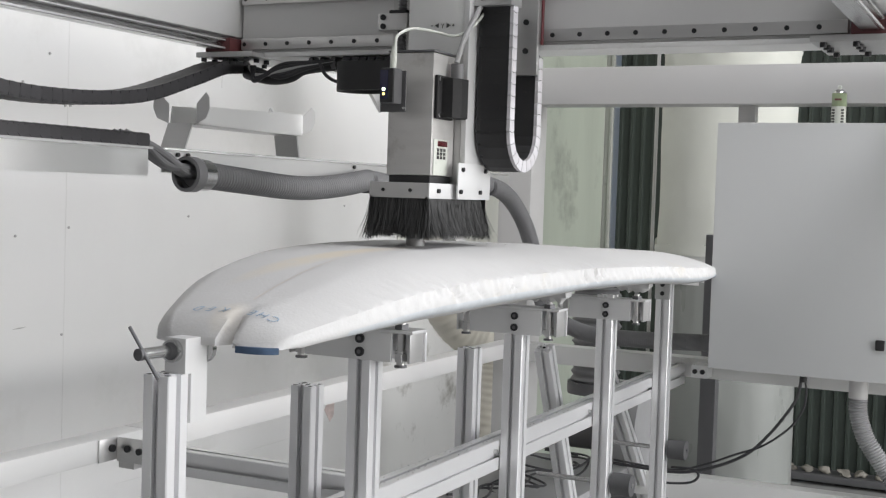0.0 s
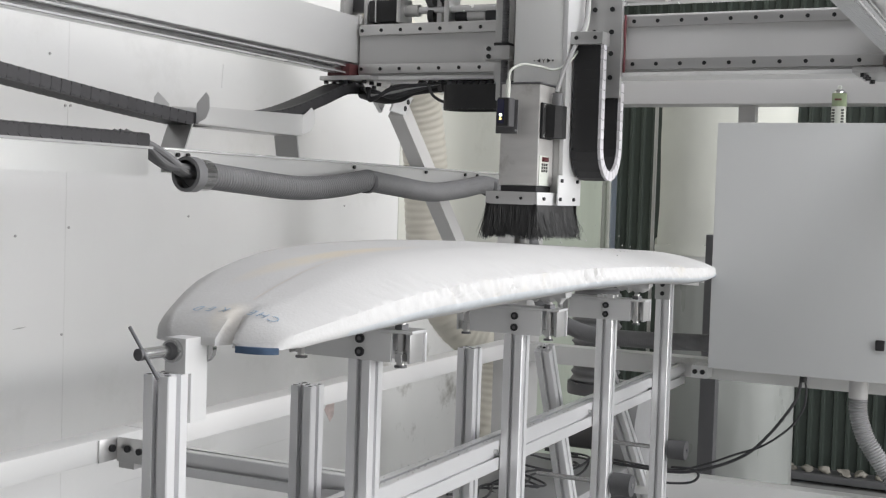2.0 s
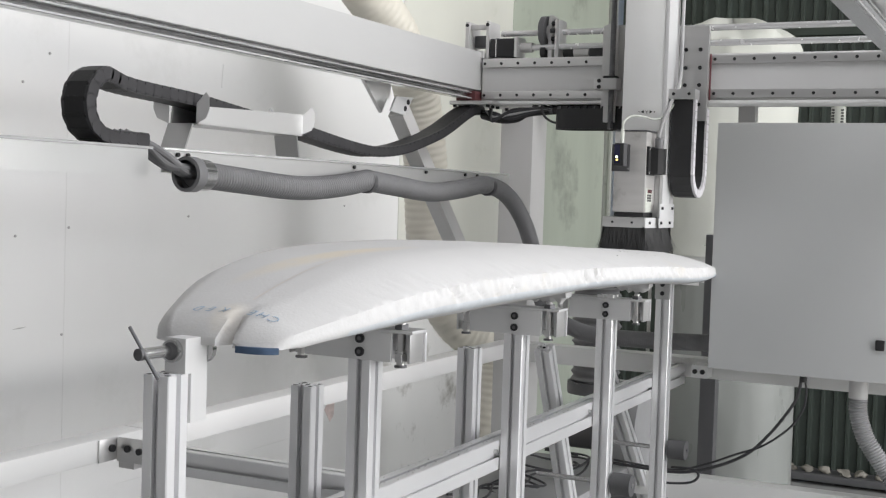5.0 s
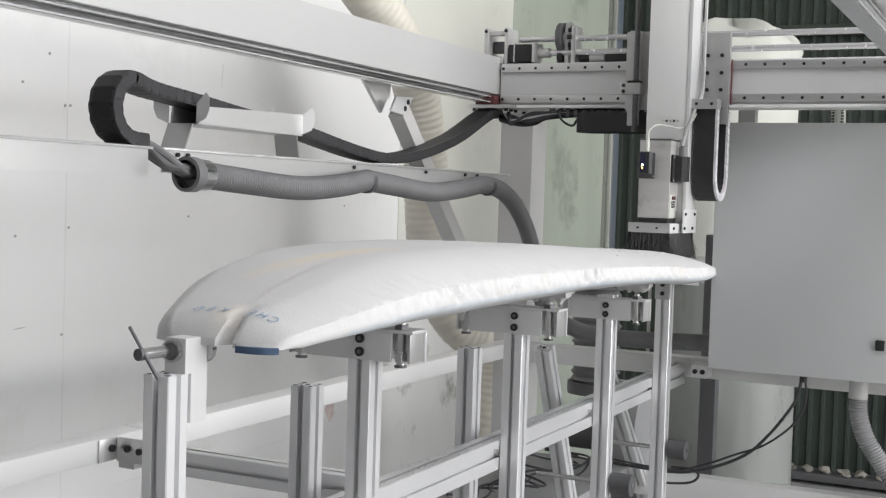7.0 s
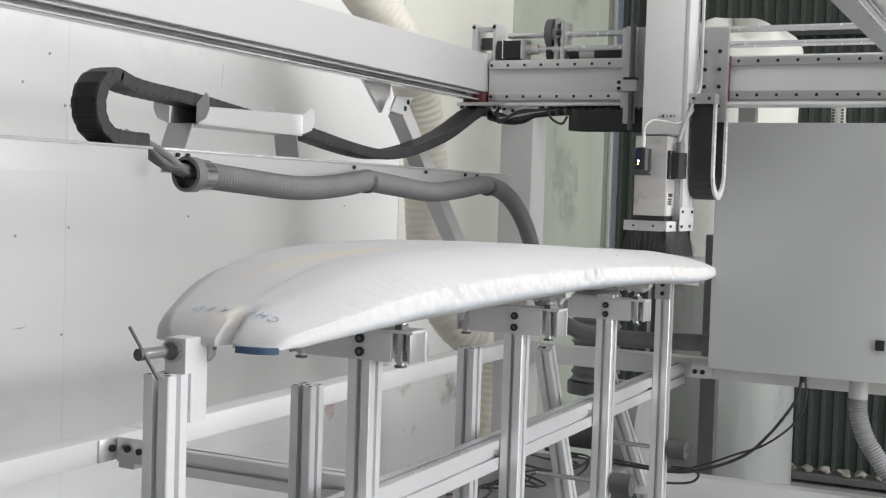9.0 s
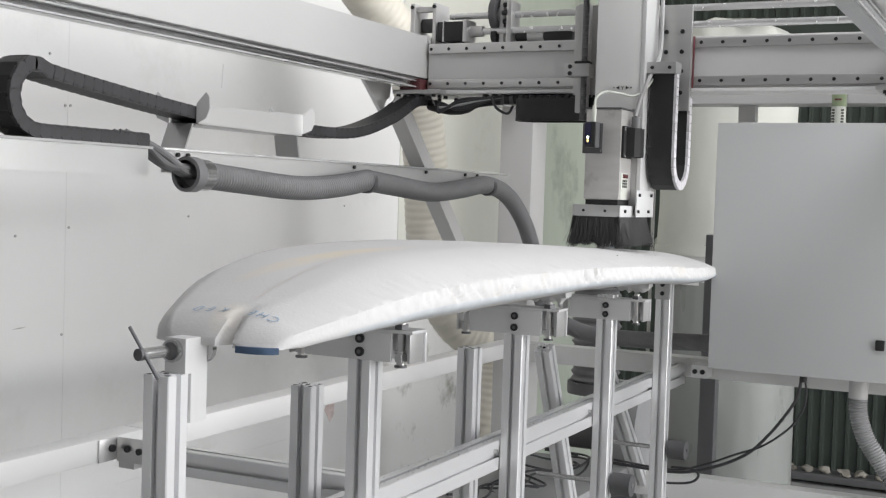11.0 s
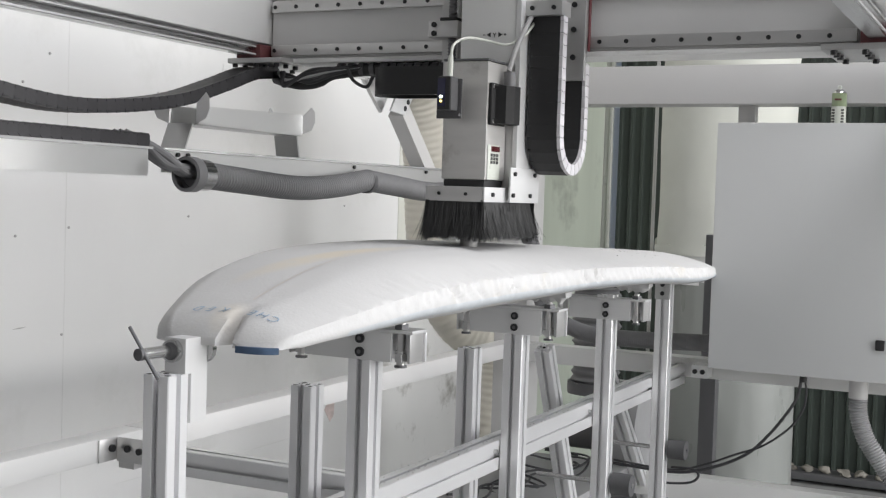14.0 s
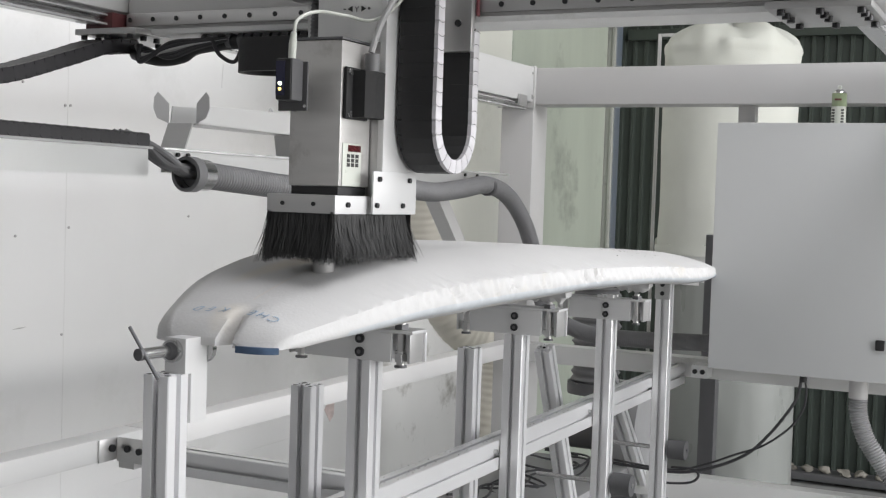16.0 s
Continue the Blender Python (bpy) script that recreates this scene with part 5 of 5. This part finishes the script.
SZ = [(0, 0.232), (1, 0.231), (1.5, 0.228), (2, 0.225), (2.5, 0.220), (3, 0.212), (3.5, 0.204), (4, 0.194), (4.5, 0.184), (5, 0.174), (5.5, 0.165), (6, 0.159), (6.5, 0.160), (8.5, 0.160), (9, 0.1665), (9.5, 0.171), (10, 0.180), (10.5, 0.191), (11, 0.203), (11.5, 0.212), (12, 0.218), (12.5, 0.223), (13, 0.227), (13.5, 0.229), (14.5, 0.229), (15, 0.226), (15.5, 0.219), (16, 0.208)]


SAG = [(0, 0), (1, 0), (1.8, 1), (13.8, 1), (14.5, 0.3), (15.5, 0), (16, 0)]


def at_time(table, t):
    for (t0, a), (t1, b) in zip(table, table[1:]):
        if t <= t1:
            return a + (b - a) * (t - t0) / (t1 - t0)
    return table[-1][1]


# ---- foam chips flung off by the cutter ----
def chip_mesh(seed, r):
    rng = random.Random(seed)
    bm = bmesh.new()
    bmesh.ops.create_icosphere(bm, subdivisions=1, radius=r)
    for v in bm.verts:
        v.co = V(v.co.x * rng.uniform(0.6, 1.5), v.co.y * rng.uniform(0.6, 1.3), v.co.z * rng.uniform(0.4, 0.9))
    return mesh_of("foam_chip", bm, FOAM)


chip_shapes = [chip_mesh(n, 0.0012 + 0.0004 * n) for n in range(4)]


def foam_chips():
    """Each chip lies on the board until the cutter reaches it, flies off behind the skirt and settles on the board."""
    rng = random.Random(77)
    for k in range(72):
        t0 = rng.gauss(1.85, 0.28) if k % 3 else rng.uniform(0.5, 3.3)
        t0 = min(3.4, max(0.3, t0))
        x = at_time(GX, t0) - 0.12 + rng.uniform(-0.04, 0.06)
        y = at_time(SY, t0) + rng.uniform(-0.03, 0.05)
        x2, y2 = x + rng.uniform(0.14, 0.42), y + rng.uniform(-0.10, 0.06)
        y2 = BOARD_Y + max(-0.8, min(0.8, (y2 - BOARD_Y) / lerp_table(HALF, x2))) * lerp_table(HALF, x2)
        span, rise = rng.uniform(0.25, 0.45), rng.uniform(0.015, 0.06)
        a, b = board_top(x, y - BOARD_Y) + V(0, 0, 0.0002), board_top(x2, y2 - BOARD_Y) + V(0, 0, 0.0002)
        ob = tagged(new("foam_chip", chip_shapes[k % 4]), "small white foam chip flung from the milling cutter", "foam chip", "foam chips")
        rows = [(0.0, pose(*a)), (t0, pose(*a))]
        for i in range(1, 6):
            f = i / 5
            p = a.lerp(b, f) + V(0, 0, 4 * rise * f * (1 - f))
            rows.append((t0 + span * f, pose(p.x, p.y, p.z, 70 * i, 0, 40 * i)))
        rows.append((16.0, rows[-1][1]))
        walk(ob, rows)


def motions():
    times = [k * 0.25 for k in range(65)]
    walk(gantry, [(t, pose(at_time(GX, t), 0, Z)) for t in times])
    walk(carriage, [(t, pose(at_time(GX, t), at_time(SY, t), Z)) for t in times])
    walk(head, [(t, pose(at_time(GX, t), at_time(SY, t), Z + at_time(SZ, t))) for t in times])
    walk(zch, [(t, pose(at_time(GX, t), at_time(SY, t), Z)) for t in times])
    walk(ychain, [(t, pose(at_time(GX, t), 1.225 + (at_time(SY, t) - 0.875) * 0.5, Z)) for t in times])
    foam_chips()
    slow = [k * 0.5 for k in range(33)]
    table = [chain_poses(at_time(GX, t), at_time(SAG, t)) for t in slow]
    ztable = [along(u_path(at_time(SZ, t) + 0.098), 0.01995, 27, -0.058) for t in slow]
    for k, ob in enumerate(zlinks):
        walk(ob, [(t, ztable[i][k]) for i, t in enumerate(slow)])
    for k, ob in enumerate(links):
        walk(ob, [(t, table[i][k]) for i, t in enumerate(slow)])


motions()
